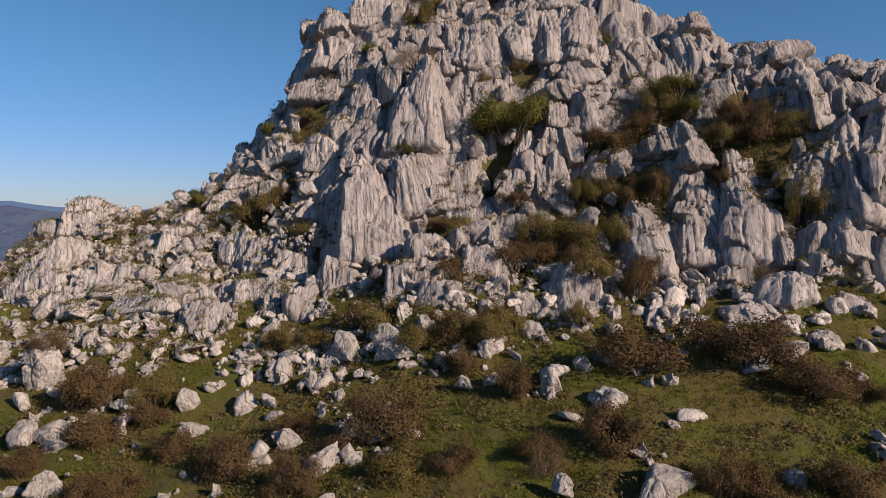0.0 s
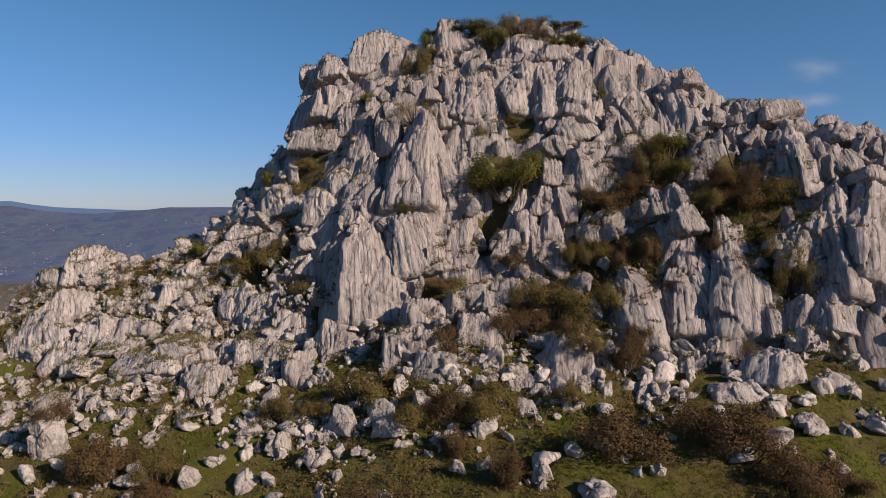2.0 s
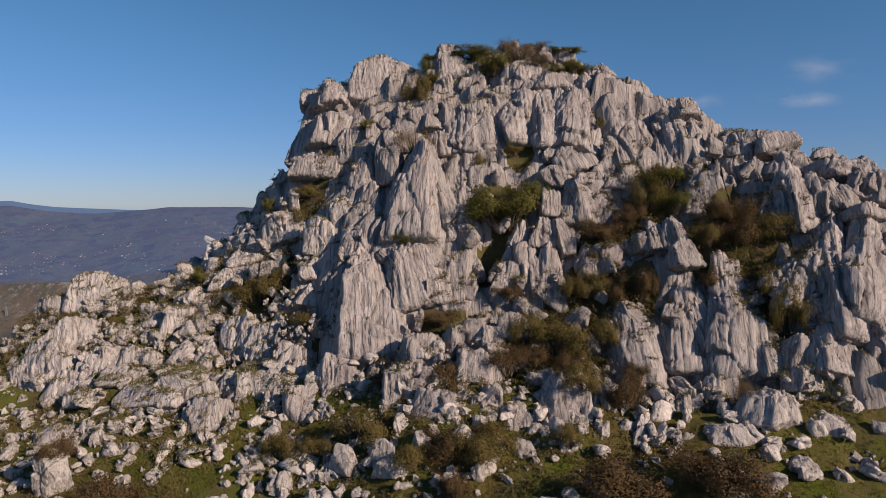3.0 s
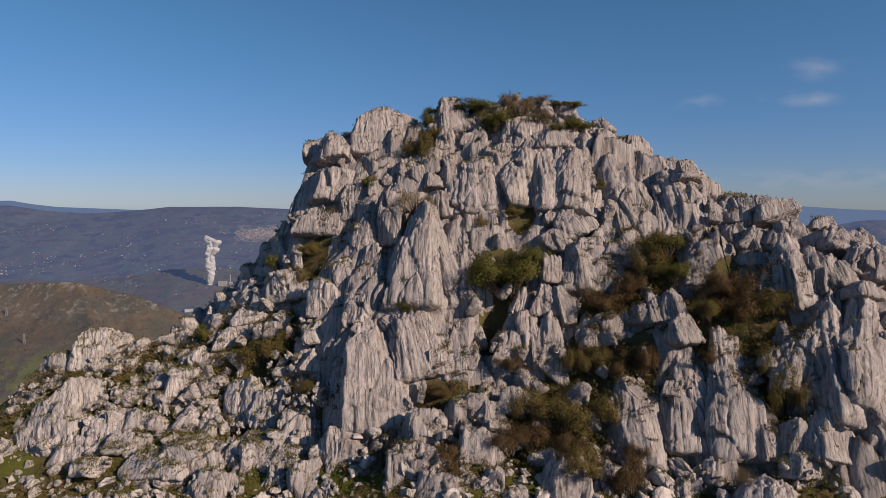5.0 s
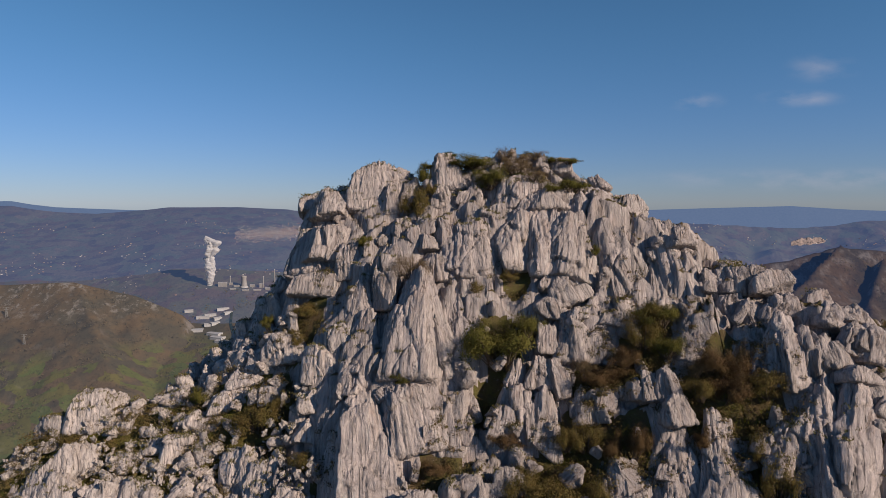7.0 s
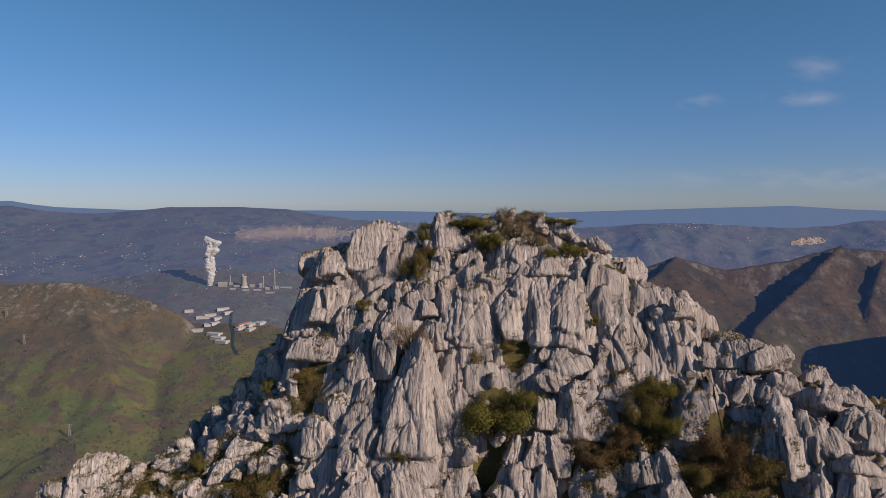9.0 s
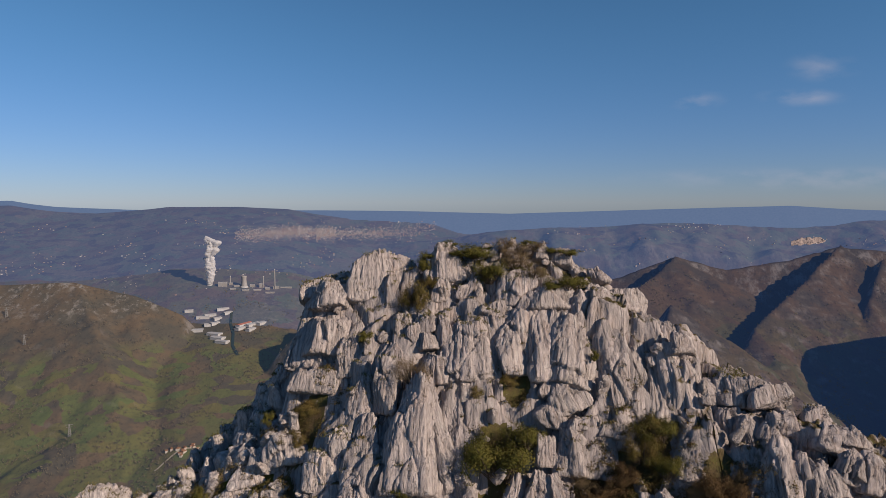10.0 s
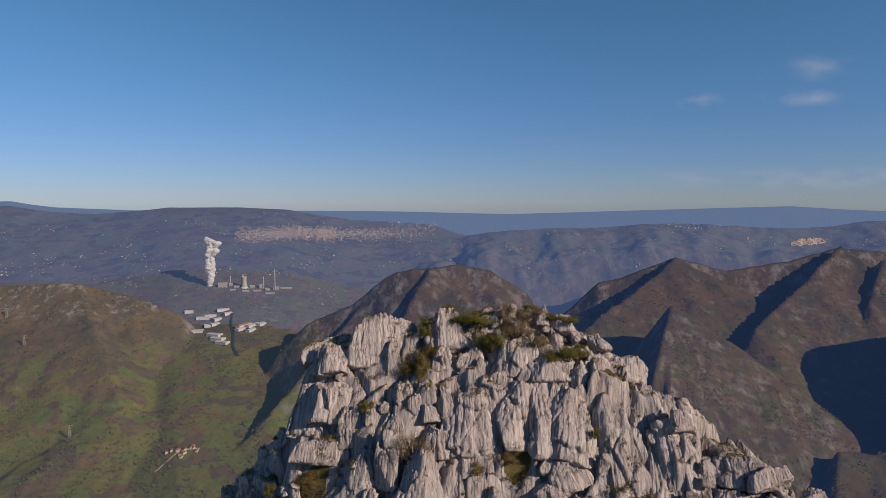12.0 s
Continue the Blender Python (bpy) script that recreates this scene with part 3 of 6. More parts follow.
def rock_mesh(w, d, h, seed, step=0.08, taper=0.35, flute=1.0, mat=None, square=7.0, planes=13, cut=(0.70, 1.0), blocky=1.0):
    """A weathered block: cut by planes, fluted down its faces, with a jagged crest."""
    rng = np.random.RandomState(seed)
    steps = step if isinstance(step, tuple) else (step, step, step)
    na, nb, nc = (int(np.clip(round(s / k), 4, 72)) for s, k in zip((w, d, h), steps))
    p, f = shell(na, nb, nc)
    p = p / (np.abs(p) ** square).sum(1, keepdims=True) ** (1 / square)
    for _ in range(planes):
        n = rng.normal(size=3) * (1, 1, 0.55)
        n[2] = abs(n[2]) if rng.rand() < 0.75 else n[2]
        n /= np.linalg.norm(n)
        k = p @ n
        p = p * np.where(k > 0, np.minimum(1, rng.uniform(*cut) / np.maximum(k, 1e-6)), 1)[:, None]
    up = (p[:, 2:] + 1) / 2
    p = p * np.concatenate([1 - taper * up ** 1.3, 1 - 0.6 * taper * up, np.ones_like(up)], 1)
    q = p * np.array([w, d, h]) * 0.56
    nrm = p / np.array([w, d, h])
    nrm /= np.linalg.norm(nrm, axis=1, keepdims=True)
    o = q + rng.uniform(0, 50, 3)
    size = min(1.0, min(w, h) / 1.6)
    wob = (vn(o * 0.9) - 0.5)[:, None] * 0.5
    fl = 0.055 * groove((o + wob * 0.6) * (1.5, 1.5, 0.10), 4) + 0.06 * groove((o + wob * 0.4) * (3.4, 3.4, 0.18) + 9, 3) + 0.045 * groove((o + wob * 0.2) * (7.5, 7.5, 0.4) + 4, 2)
    fl = fl * (0.45 + 1.1 * vn(o * 0.7 + 5))
    k = 1.0 / max(0.35, min(1.0, 0.6 * min(w, h)))
    gap, rnd, loc = cells((o + wob * 0.5) * (0.66 * k, 0.66 * k, 0.50 * k), seed)
    fracture = 0.26 * (rnd[:, 0] - 0.6) + ((rnd[:, 1:] - 0.5) * loc).sum(1) * 0.42 - 0.12 * np.clip(1 - gap / 0.05, 0, 1)
    gap2, rnd2, loc2 = cells((o + wob * 0.3) * (2.0 * k, 2.0 * k, 1.3 * k), seed + 7)
    fracture += 0.06 * (rnd2[:, 0] - 0.5) + ((rnd2[:, 1:] - 0.5) * loc2).sum(1) * 0.10 - 0.04 * np.clip(1 - gap2 / 0.10, 0, 1)
    big = (fbm(o * 0.6, 2) - 0.5) * 0.22 * size * min(w, 1.8) + fracture * blocky / k
    flat = np.concatenate([nrm[:, :2], nrm[:, 2:] * 0.6], 1)
    q = q + flat * (big - flute * size * fl)[:, None]
    q[:, 2] -= np.clip(up[:, 0] * 3.0 - 2.0, 0, 1) * size * flute * (2.2 * fl + 0.25 * (vn(o * 1.4 + 3) - 0.3))
    q += nrm * ((0.5 - np.abs(fbm(o * 6, 3) - 0.5) * 3) * 0.045 * min(1, size * 1.5))[:, None]
    return mesh("rock", q, f, mat or ROCK)


def crag(name, label):
    return tagged(new(name), label, "rock outcrop")


# soil pockets in the gullies: plan place, reach, depth
POCKETS = [
    (3.0, 36.8, 1.0, 0.5), (2.3, 35.6, 0.8, 1.3), (9.2, 35.9, 1.5, 0.5), (11.4, 33.3, 1.7, 0.5), (6.9, 35.2, 1.1, 0.4), (6.0, 33.4, 1.2, 0.6),
    (4.8, 31.8, 1.8, 0.6), (3.3, 31.4, 1.5, 0.6), (12.2, 30.5, 0.9, 0.7), (12.6, 32.3, 1.0, 0.6), (-8.2, 37.9, 1.5, 0.5), (0.1, 33.7, 1.0, 0.5),
    (-6.5, 40.3, 1.2, 0.4), (3.9, 38.9, 0.7, 0.4), (-1.5, 31.1, 1.0, 0.5), (0.6, 30.2, 1.1, 0.5), (7.6, 32.7, 1.1, 0.6), (7.8, 35.4, 1.0, 0.4),
    (-4.3, 34.3, 0.8, 0.9),
]


def core(parent, x0, x1, y0, y1, step=0.11):
    """The crag's body between the slabs: blocks with steps and clefts, fluted down the slope."""
    xs, ys = np.arange(x0, x1 + step / 2, step), np.arange(y0, y1 + step / 2, step)
    x, y = np.meshgrid(xs, ys)
    wx = x + (fbm(pts(x * 0.7, y * 0.7, 2.0), 3).reshape(x.shape) - 0.5) * 1.2
    wy = y + (fbm(pts(x * 0.7, y * 0.7, 8.0), 3).reshape(x.shape) - 0.5) * 1.2
    cx, cy = wx / 1.9, wy / 2.1
    ix, iy = np.floor(cx).astype(int), np.floor(cy).astype(int)
    f1, f2, hh = np.full(x.shape, 9.0), np.full(x.shape, 9.0), np.zeros(x.shape)
    for dx in (-1, 0, 1):
        for dy in (-1, 0, 1):
            jx, jy = ix + dx, iy + dy
            px, py = jx + LATTICE[jx & 63, jy & 63, 5], jy + LATTICE[jx & 63, jy & 63, 6]
            dd = np.hypot(cx - px, cy - py)
            tilt = (LATTICE[jx & 63, jy & 63, 8] - 0.25) * 0.9 * (cy - py)
            h = LATTICE[jx & 63, jy & 63, 7] * 1.0 - tilt
            near = dd < f1
            f2 = np.where(near, f1, np.minimum(f2, dd))
            hh = np.where(near, h, hh)
            f1 = np.minimum(f1, dd)
    cleft = np.clip(1 - (f2 - f1) / 0.14, 0, 1)
    gap, rnd, loc = cells(pts(wx * 1.1, wy * 0.9, 3.3), 5)
    fl = 0.10 * np.clip(1 - gap / 0.12, 0, 1) - 0.35 * (rnd[:, 0] - 0.5) - ((rnd[:, 1:] - 0.5) * loc).sum(1) * 0.6 + 0.12 * groove(pts(wx * 1.9, wy * 0.35, 1.0), 3) + 0.08 * groove(pts(wx * 4.5, wy * 0.8, 4.0), 3) + 0.05 * groove(pts(x * 10, y * 2, 6.0), 2)
    z = surface(x, y) - 0.85 + hh * 0.9 * np.interp(y, [42.5, 44], [1, 0.5]) - 0.6 * cleft - fl.reshape(x.shape) + (fbm(pts(x * 2.4, y * 2.4, 9.0), 4).reshape(x.shape) - 0.5) * 0.35
    z = z - (1 - rocky(x, y)) * 1.6 - 0.75 * np.interp(x, [-10, -6], [1, 0]) * np.interp(y, [40, 43], [1, 0])
    soil = np.zeros(x.shape)
    earth = surface(x, y) - 0.45 + (fbm(pts(x * 1.3, y * 1.3, 4.0), 4).reshape(x.shape) - 0.5) * 0.5
    for px, py, reach, deep in POCKETS:
        m = np.clip(1.5 - np.hypot(x - px, y - py) / reach + (fbm(pts(x * 0.9, y * 0.9, 7.0), 3).reshape(x.shape) - 0.5) * 0.9, 0, 1)
        z = z * (1 - m) + (earth - deep) * m
        soil = np.maximum(soil, m)
    quads = sheet_faces(len(ys), len(xs))
    me = mesh("rock_body", np.stack([x.ravel(), y.ravel(), z.ravel()], 1), quads, CORE_ROCK, GULLY_SOIL)
    me.polygons.foreach_set("material_index", (soil.ravel()[quads].mean(1) > 0.6).astype(np.int32))
    return piece("rock_body", me, parent)


# middle of the front of each slab, its width and length, backward tilt, sideways lean and taper
CROWN_SLABS = [
    (-2.92, 44.24, 20.92, 3.3, 2.72, 24, -1, 0.22), (-5.9, 43.6, 20.2, 2.2, 1.7, 24, -8, 0.35), (-2.57, 43.3, 20.49, 0.74, 1.77, 24, 0, 0.3), (0.57, 43.75, 21.69, 1.56, 2.0, 24, -4, 0.25), (-0.17, 43.63, 21.33, 0.93, 0.94, 24, -12, 0.2),
    (0.25, 42.57, 20.59, 0.97, 1.23, 24, -4, 0.4), (1.67, 43.46, 21.53, 1.3, 1.42, 24, 6, 0.2), (1.99, 42.21, 20.59, 1.38, 1.29, 24, 8, 0.4), (-0.31, 41.08, 19.11, 0.75, 1.13, 24, 0, 0.2),
    (0.41, 40.71, 18.85, 0.8, 1.65, 24, 0, 0.2), (2.7, 40.61, 19.28, 1.14, 1.84, 24, -2, 0.3), (1.85, 40.07, 18.08, 2.37, 3.65, 33, -4, 0.3), (-7.02, 43.69, 18.11, 1.51, 3.9, 34, -7, 0.15),
]
CROWN_BLOCKS = [
    (-5.62, 42.35, 18.06, 2.78, 2.12, 24, 0, 0.1), (-6.05, 42.12, 17.1, 1.26, 1.44, 24, -4, 0.2), (-4.52, 41.32, 17.27, 1.41, 1.96, 23, -3, 0.4), (-6.2, 41.05, 15.78, 2.22, 1.25, 24, 0, 0.1),
]
FACE_SLABS = [
    (-3.34, 41.18, 17.93, 0.82, 1.15, 24, 2, 0.3), (-1.87, 41.4, 18.86, 1.11, 1.39, 24, -1, 0.2), (-1.11, 40.73, 18.51, 0.75, 1.27, 24, -1, 0.2), (-2.52, 38.93, 16.42, 1.25, 2.46, 24, -2, 0.4),
    (-3.58, 39.44, 15.79, 1.5, 2.4, 24, 0, 0.5), (-3.3, 38.25, 14.64, 1.02, 1.18, 24, -2, 0.4), (-0.39, 40.37, 18.3, 0.85, 0.94, 24, 0, 0.3), (0.07, 39.29, 17.25, 1.43, 1.74, 24, 4, 0.4),
    (0.9, 39.12, 16.68, 1.37, 2.12, 21, -12, 0.4), (-1.02, 36.83, 14.7, 2.34, 4.84, 33, -7, 0.5), (0.07, 37.03, 14.82, 1.13, 4.56, 34, -7, 0.35), (1.25, 37.94, 15.14, 1.53, 3.46, 34, -6, 0.4),
]
FACE_BLOCKS = [
    (-2.15, 40.24, 17.42, 1.14, 1.48, 24, -1, 0.3),
]
FRONT_SLABS = [
    (3.82, 42.75, 21.27, 0.97, 1.1, 24, 2, 0.3), (4.42, 41.88, 20.75, 1.72, 1.54, 24, 2, 0.1), (3.33, 40.82, 19.52, 1.44, 1.86, 24, 5, 0.2), (5.02, 40.9, 20.12, 1.21, 1.18, 24, 9, 0.2),
    (4.23, 39.67, 18.26, 2.06, 3.07, 31, 1, 0.15), (5.23, 39.59, 18.64, 1.33, 3.93, 34, 3, 0.2), (5.85, 39.69, 19.07, 1.06, 2.04, 24, 4, 0.5), (6.46, 40.92, 20.32, 1.21, 1.36, 24, 4, 0.1),
    (6.52, 39.55, 19.16, 1.0, 1.14, 24, 7, 0.3), (7.66, 40.82, 20.24, 1.32, 1.39, 24, -1, 0.1), (8.45, 41.29, 20.36, 1.05, 1.61, 24, 1, 0.1), (9.13, 41.09, 19.95, 0.99, 0.91, 24, 2, 0.1),
]
FRONT_BLOCKS = [
    (10.04, 41.81, 19.85, 1.3, 0.86, 24, 2, 0.2), (6.63, 38.66, 18.04, 2.1, 3.16, 34, 15, 0.25), (8.34, 39.3, 18.78, 1.15, 1.15, 24, -3, 0.3), (7.81, 38.42, 16.57, 1.98, 2.43, 20, -7, 0.4),
    (8.66, 37.72, 16.67, 1.31, 4.06, 34, -2, 0.2), (9.57, 37.95, 16.9, 0.95, 3.33, 34, 2, 0.2),
]
BLOCK_SLABS = [
    (9.89, 39.87, 18.6, 1.06, 0.99, 24, 3, 0.1), (10.87, 41.09, 19.06, 0.93, 1.1, 24, 6, 0.2), (11.36, 39.68, 18.83, 1.17, 1.26, 24, 2, 0.2), (11.52, 38.08, 18.45, 1.16, 0.7, 24, 1, 0.2),
    (11.47, 37.49, 17.09, 1.71, 3.44, 33, 6, 0.1), (10.44, 37.57, 16.73, 1.2, 3.12, 34, 0, 0.25), (5.58, 38.14, 16.68, 1.12, 1.2, 24, 4, 0.2), (6.29, 37.61, 16.29, 1.62, 1.59, 23, -19, 0.3),
    (5.41, 37.12, 15.54, 1.23, 1.14, 23, 3, 0.1), (7.0, 36.86, 15.15, 1.53, 0.81, 24, 1, 0.2), (7.47, 36.81, 15.08, 1.02, 1.18, 24, 0, 0.3), (8.09, 36.47, 14.9, 1.51, 0.74, 24, 5, 0.2),
]
BLOCK_BLOCKS = [
    (5.1, 36.23, 14.23, 0.95, 1.36, 24, 4, 0.1), (6.27, 36.0, 14.14, 1.54, 1.92, 24, -6, 0.3), (7.36, 35.8, 13.96, 1.13, 1.51, 24, 11, 0.3), (8.79, 36.87, 15.2, 1.02, 1.35, 24, 4, 0.2),
]
GULLY_SLABS = [
    (1.57, 35.1, 11.41, 0.77, 1.21, 24, -15, 0.4), (3.43, 34.48, 11.75, 1.46, 3.42, 34, 7, 0.3), (4.54, 35.2, 12.98, 1.02, 1.44, 24, -5, 0.4), (5.29, 35.02, 12.94, 0.86, 1.8, 24, -11, 0.3),
    (4.62, 33.9, 11.3, 1.06, 2.71, 34, 3, 0.45), (4.06, 34.03, 11.34, 0.74, 1.95, 24, 1, 0.3), (4.91, 33.5, 10.91, 0.68, 1.19, 24, 10, 0.3), (6.28, 34.23, 11.92, 0.89, 1.28, 23, 10, 0.2),
    (7.15, 33.97, 12.19, 0.74, 1.05, 24, 13, 0.2), (6.66, 33.62, 11.55, 1.42, 0.78, 24, 2, 0.3), (7.77, 33.96, 12.47, 0.65, 0.66, 24, 6, 0.4), (8.25, 33.74, 12.64, 0.69, 0.88, 24, 0, 0.3),
]
GULLY_BLOCKS = [
    (8.8, 33.52, 12.87, 0.86, 1.25, 24, 3, 0.2), (9.39, 33.2, 13.11, 0.98, 1.32, 24, 1, 0.3), (9.52, 32.25, 12.25, 1.25, 1.17, 23, 3, 0.4), (2.46, 36.65, 11.82, 1.58, 2.16, 23, 0, 0.1),
]
COMB_SLABS = [
    (10.96, 34.69, 14.43, 1.46, 1.8, 24, 11, 0.5), (12.35, 35.47, 15.09, 0.73, 1.39, 24, 7, 0.3), (12.04, 35.61, 15.2, 0.63, 1.54, 24, 1, 0.3), (12.76, 37.08, 16.65, 1.54, 1.32, 24, 2, 0.15),
    (13.74, 36.72, 16.71, 1.52, 1.45, 24, 13, 0.15), (14.89, 35.98, 16.66, 1.63, 1.01, 24, -4, 0.3), (13.01, 36.06, 15.82, 1.04, 1.01, 24, 9, 0.2), (13.69, 35.15, 15.48, 1.1, 1.33, 24, 9, 0.2),
    (14.36, 34.8, 15.58, 0.76, 0.94, 24, 25, 0.3), (14.99, 34.95, 15.95, 1.09, 1.08, 24, 11, 0.3), (13.33, 34.34, 14.71, 0.84, 0.79, 24, 10, 0.3), (12.86, 34.03, 14.05, 1.2, 1.08, 24, 13, 0.2),
]
COMB_BLOCKS = [
    (13.84, 32.87, 14.41, 1.36, 2.82, 34, 18, 0.15), (14.59, 32.82, 14.63, 0.79, 1.6, 24, 14, 0.2), (13.17, 33.16, 13.95, 0.94, 1.23, 24, 14, 0.2),
]
SPINE_SLABS = [
    (16.55, 35.15, 16.13, 1.24, 0.99, 24, 12, 0.4), (16.3, 33.95, 15.56, 1.14, 1.09, 24, 22, 0.3), (17.24, 33.85, 15.66, 1.19, 0.84, 24, 13, 0.3), (16.51, 32.61, 15.03, 1.13, 1.54, 24, 24, 0.3),
    (15.48, 32.43, 14.51, 1.25, 1.47, 24, 12, 0.3), (14.86, 32.55, 14.45, 0.87, 1.73, 24, 8, 0.3), (16.97, 32.45, 14.83, 0.78, 1.43, 24, 12, 0.3), (15.98, 31.51, 13.77, 1.29, 0.74, 23, 13, 0.2),
    (15.21, 30.27, 12.09, 1.46, 4.21, 33, 21, 0.15), (14.28, 30.41, 11.88, 1.24, 4.65, 31, 18, 0.3), (13.58, 30.43, 11.44, 1.16, 3.7, 29, 15, 0.3), (12.88, 30.66, 11.37, 1.21, 2.35, 33, 22, 0.4),
]
SPINE_BLOCKS = [
    (12.33, 30.97, 11.49, 1.07, 0.89, 21, 4, 0.4), (14.88, 29.02, 9.98, 1.13, 1.63, 22, 11, 0.2), (13.31, 28.91, 9.17, 1.73, 2.16, 34, 8, 0.3), (12.41, 29.29, 9.16, 0.99, 1.33, 23, 10, 0.3),
]
FIN_SLABS = [
    (9.26, 31.3, 10.07, 1.5, 3.89, 32, -3, 0.3), (9.69, 30.9, 9.69, 0.82, 2.89, 34, -4, 0.35), (10.65, 30.84, 10.32, 1.43, 4.39, 34, 3, 0.3), (11.42, 29.95, 9.48, 0.98, 2.47, 34, 2, 0.4),
    (7.23, 30.85, 8.91, 2.05, 3.06, 34, -11, 0.35), (8.45, 30.98, 9.09, 1.03, 1.96, 34, -14, 0.35),
]
BUTTRESS_SLABS = [
    (-2.83, 33.92, 10.1, 3.38, 4.75, 34, -6, 0.48), (-1.11, 34.46, 11.25, 2.36, 3.14, 26, -14, 0.25), (0.55, 35.09, 11.31, 1.5, 3.56, 34, -4, 0.15), (1.39, 34.37, 10.67, 0.71, 1.22, 24, -6, 0.3),
    (-3.23, 36.02, 12.48, 1.94, 1.58, 24, 3, 0.5), (-0.37, 35.52, 12.42, 0.98, 1.09, 20, -19, 0.3), (-4.17, 35.73, 10.44, 1.19, 3.19, 34, 1, 0.3), (-1.83, 32.38, 7.74, 1.23, 1.08, 24, -2, 0.2),
    (-0.64, 31.47, 8.75, 1.22, 1.41, 24, 4, 0.25), (1.04, 31.94, 9.03, 1.46, 1.41, 24, 2, 0.15), (2.02, 31.62, 9.13, 0.98, 1.18, 24, -3, 0.2), (3.04, 32.06, 9.51, 1.12, 1.0, 24, -3, 0.2),
]
BUTTRESS_BLOCKS = [
    (1.56, 30.27, 8.34, 1.4, 1.21, 24, 1, 0.2), (-0.75, 30.81, 7.91, 1.48, 0.66, 24, -1, 0.2), (-3.69, 33.06, 7.42, 1.22, 0.82, 19, -2, 0.3),
]
TERRACE_SLABS = [
    (-5.21, 37.45, 12.65, 1.69, 1.72, 24, -4, 0.2), (-4.52, 38.16, 13.71, 1.42, 1.47, 24, -11, 0.2), (-7.37, 39.34, 13.1, 1.86, 1.73, 24, -3, 0.15), (-8.59, 39.59, 12.32, 1.36, 1.16, 24, -5, 0.2),
    (-5.54, 36.63, 11.22, 1.35, 1.09, 24, -9, 0.3), (-9.42, 39.47, 11.4, 1.81, 0.97, 24, -6, 0.2), (-10.67, 40.54, 11.51, 1.07, 1.3, 24, -1, 0.3), (-7.88, 38.23, 11.17, 1.3, 1.07, 24, -14, 0.3),
    (-4.04, 36.71, 12.69, 0.7, 0.97, 24, 2, 0.2), (-10.2, 38.81, 10.43, 1.77, 1.17, 24, -7, 0.15), (-6.19, 36.68, 10.43, 1.06, 1.09, 24, -11, 0.3), (-5.57, 35.76, 10.09, 1.2, 1.0, 24, 10, 0.3),
]
TERRACE_BLOCKS = [
    (-7.06, 36.22, 9.51, 1.11, 0.55, 24, -8, 0.2), (-11.4, 38.27, 9.54, 1.87, 1.29, 24, 5, 0.25), (-11.83, 37.11, 8.48, 1.68, 1.64, 24, -3, 0.3),
]
SHOULDER_SLABS = [
    (-19.43, 39.54, 8.84, 1.69, 1.23, 24, -4, 0.15), (-18.47, 39.53, 9.02, 1.37, 1.35, 24, -6, 0.2), (-17.23, 39.78, 9.49, 2.49, 2.18, 24, -2, 0.3), (-15.66, 39.46, 9.27, 1.62, 1.45, 24, 0, 0.3),
    (-14.12, 40.1, 9.88, 1.26, 1.1, 24, -7, 0.3), (-13.34, 40.44, 10.2, 1.13, 0.88, 24, -8, 0.3), (-19.82, 38.61, 7.43, 2.09, 1.72, 24, -5, 0.25), (-17.19, 37.29, 7.59, 2.61, 1.9, 24, -7, 0.2),
    (-18.54, 37.33, 7.09, 1.52, 1.08, 24, -8, 0.2), (-18.81, 36.12, 6.1, 2.4, 1.46, 24, -23, 0.2), (-16.56, 35.59, 6.48, 1.78, 1.45, 24, -12, 0.2), (-14.62, 35.6, 6.87, 2.18, 1.67, 24, -6, 0.15),
]
SHOULDER_BLOCKS = [
    (-13.61, 35.91, 7.38, 1.33, 0.97, 24, 1, 0.2), (-13.13, 34.46, 6.68, 1.98, 0.95, 24, 5, 0.2),
]
APRON_SLABS = [
    (-12.59, 35.47, 7.37, 1.14, 0.72, 24, 7, 0.2), (-10.47, 36.87, 8.69, 1.19, 0.77, 24, -11, 0.2), (-14.58, 37.39, 8.01, 1.34, 0.72, 24, -3, 0.3), (-13.11, 37.76, 8.67, 1.11, 0.79, 24, -7, 0.3),
    (-10.82, 36.25, 8.06, 0.82, 0.64, 24, -3, 0.2), (-8.5, 35.54, 8.22, 1.88, 2.07, 24, -5, 0.25), (-7.18, 34.94, 8.3, 1.56, 1.8, 24, -8, 0.25), (-7.59, 33.44, 7.01, 1.9, 1.16, 24, -13, 0.2),
    (-5.72, 33.62, 7.79, 1.54, 1.59, 24, 5, 0.3), (-6.1, 32.7, 6.84, 2.36, 1.22, 24, -5, 0.2), (-11.14, 32.95, 6.4, 2.7, 1.06, 24, -34, 0.2), (-9.56, 32.84, 6.57, 1.29, 0.7, 24, -15, 0.2),
]
APRON_BLOCKS = [
    (-20.81, 38.19, 6.74, 1.25, 1.6, 24, -11, 0.2), (-14.56, 33.78, 6.05, 1.61, 0.78, 24, -11, 0.2), (-3.76, 32.04, 6.92, 1.5, 0.77, 24, -3, 0.2),
]
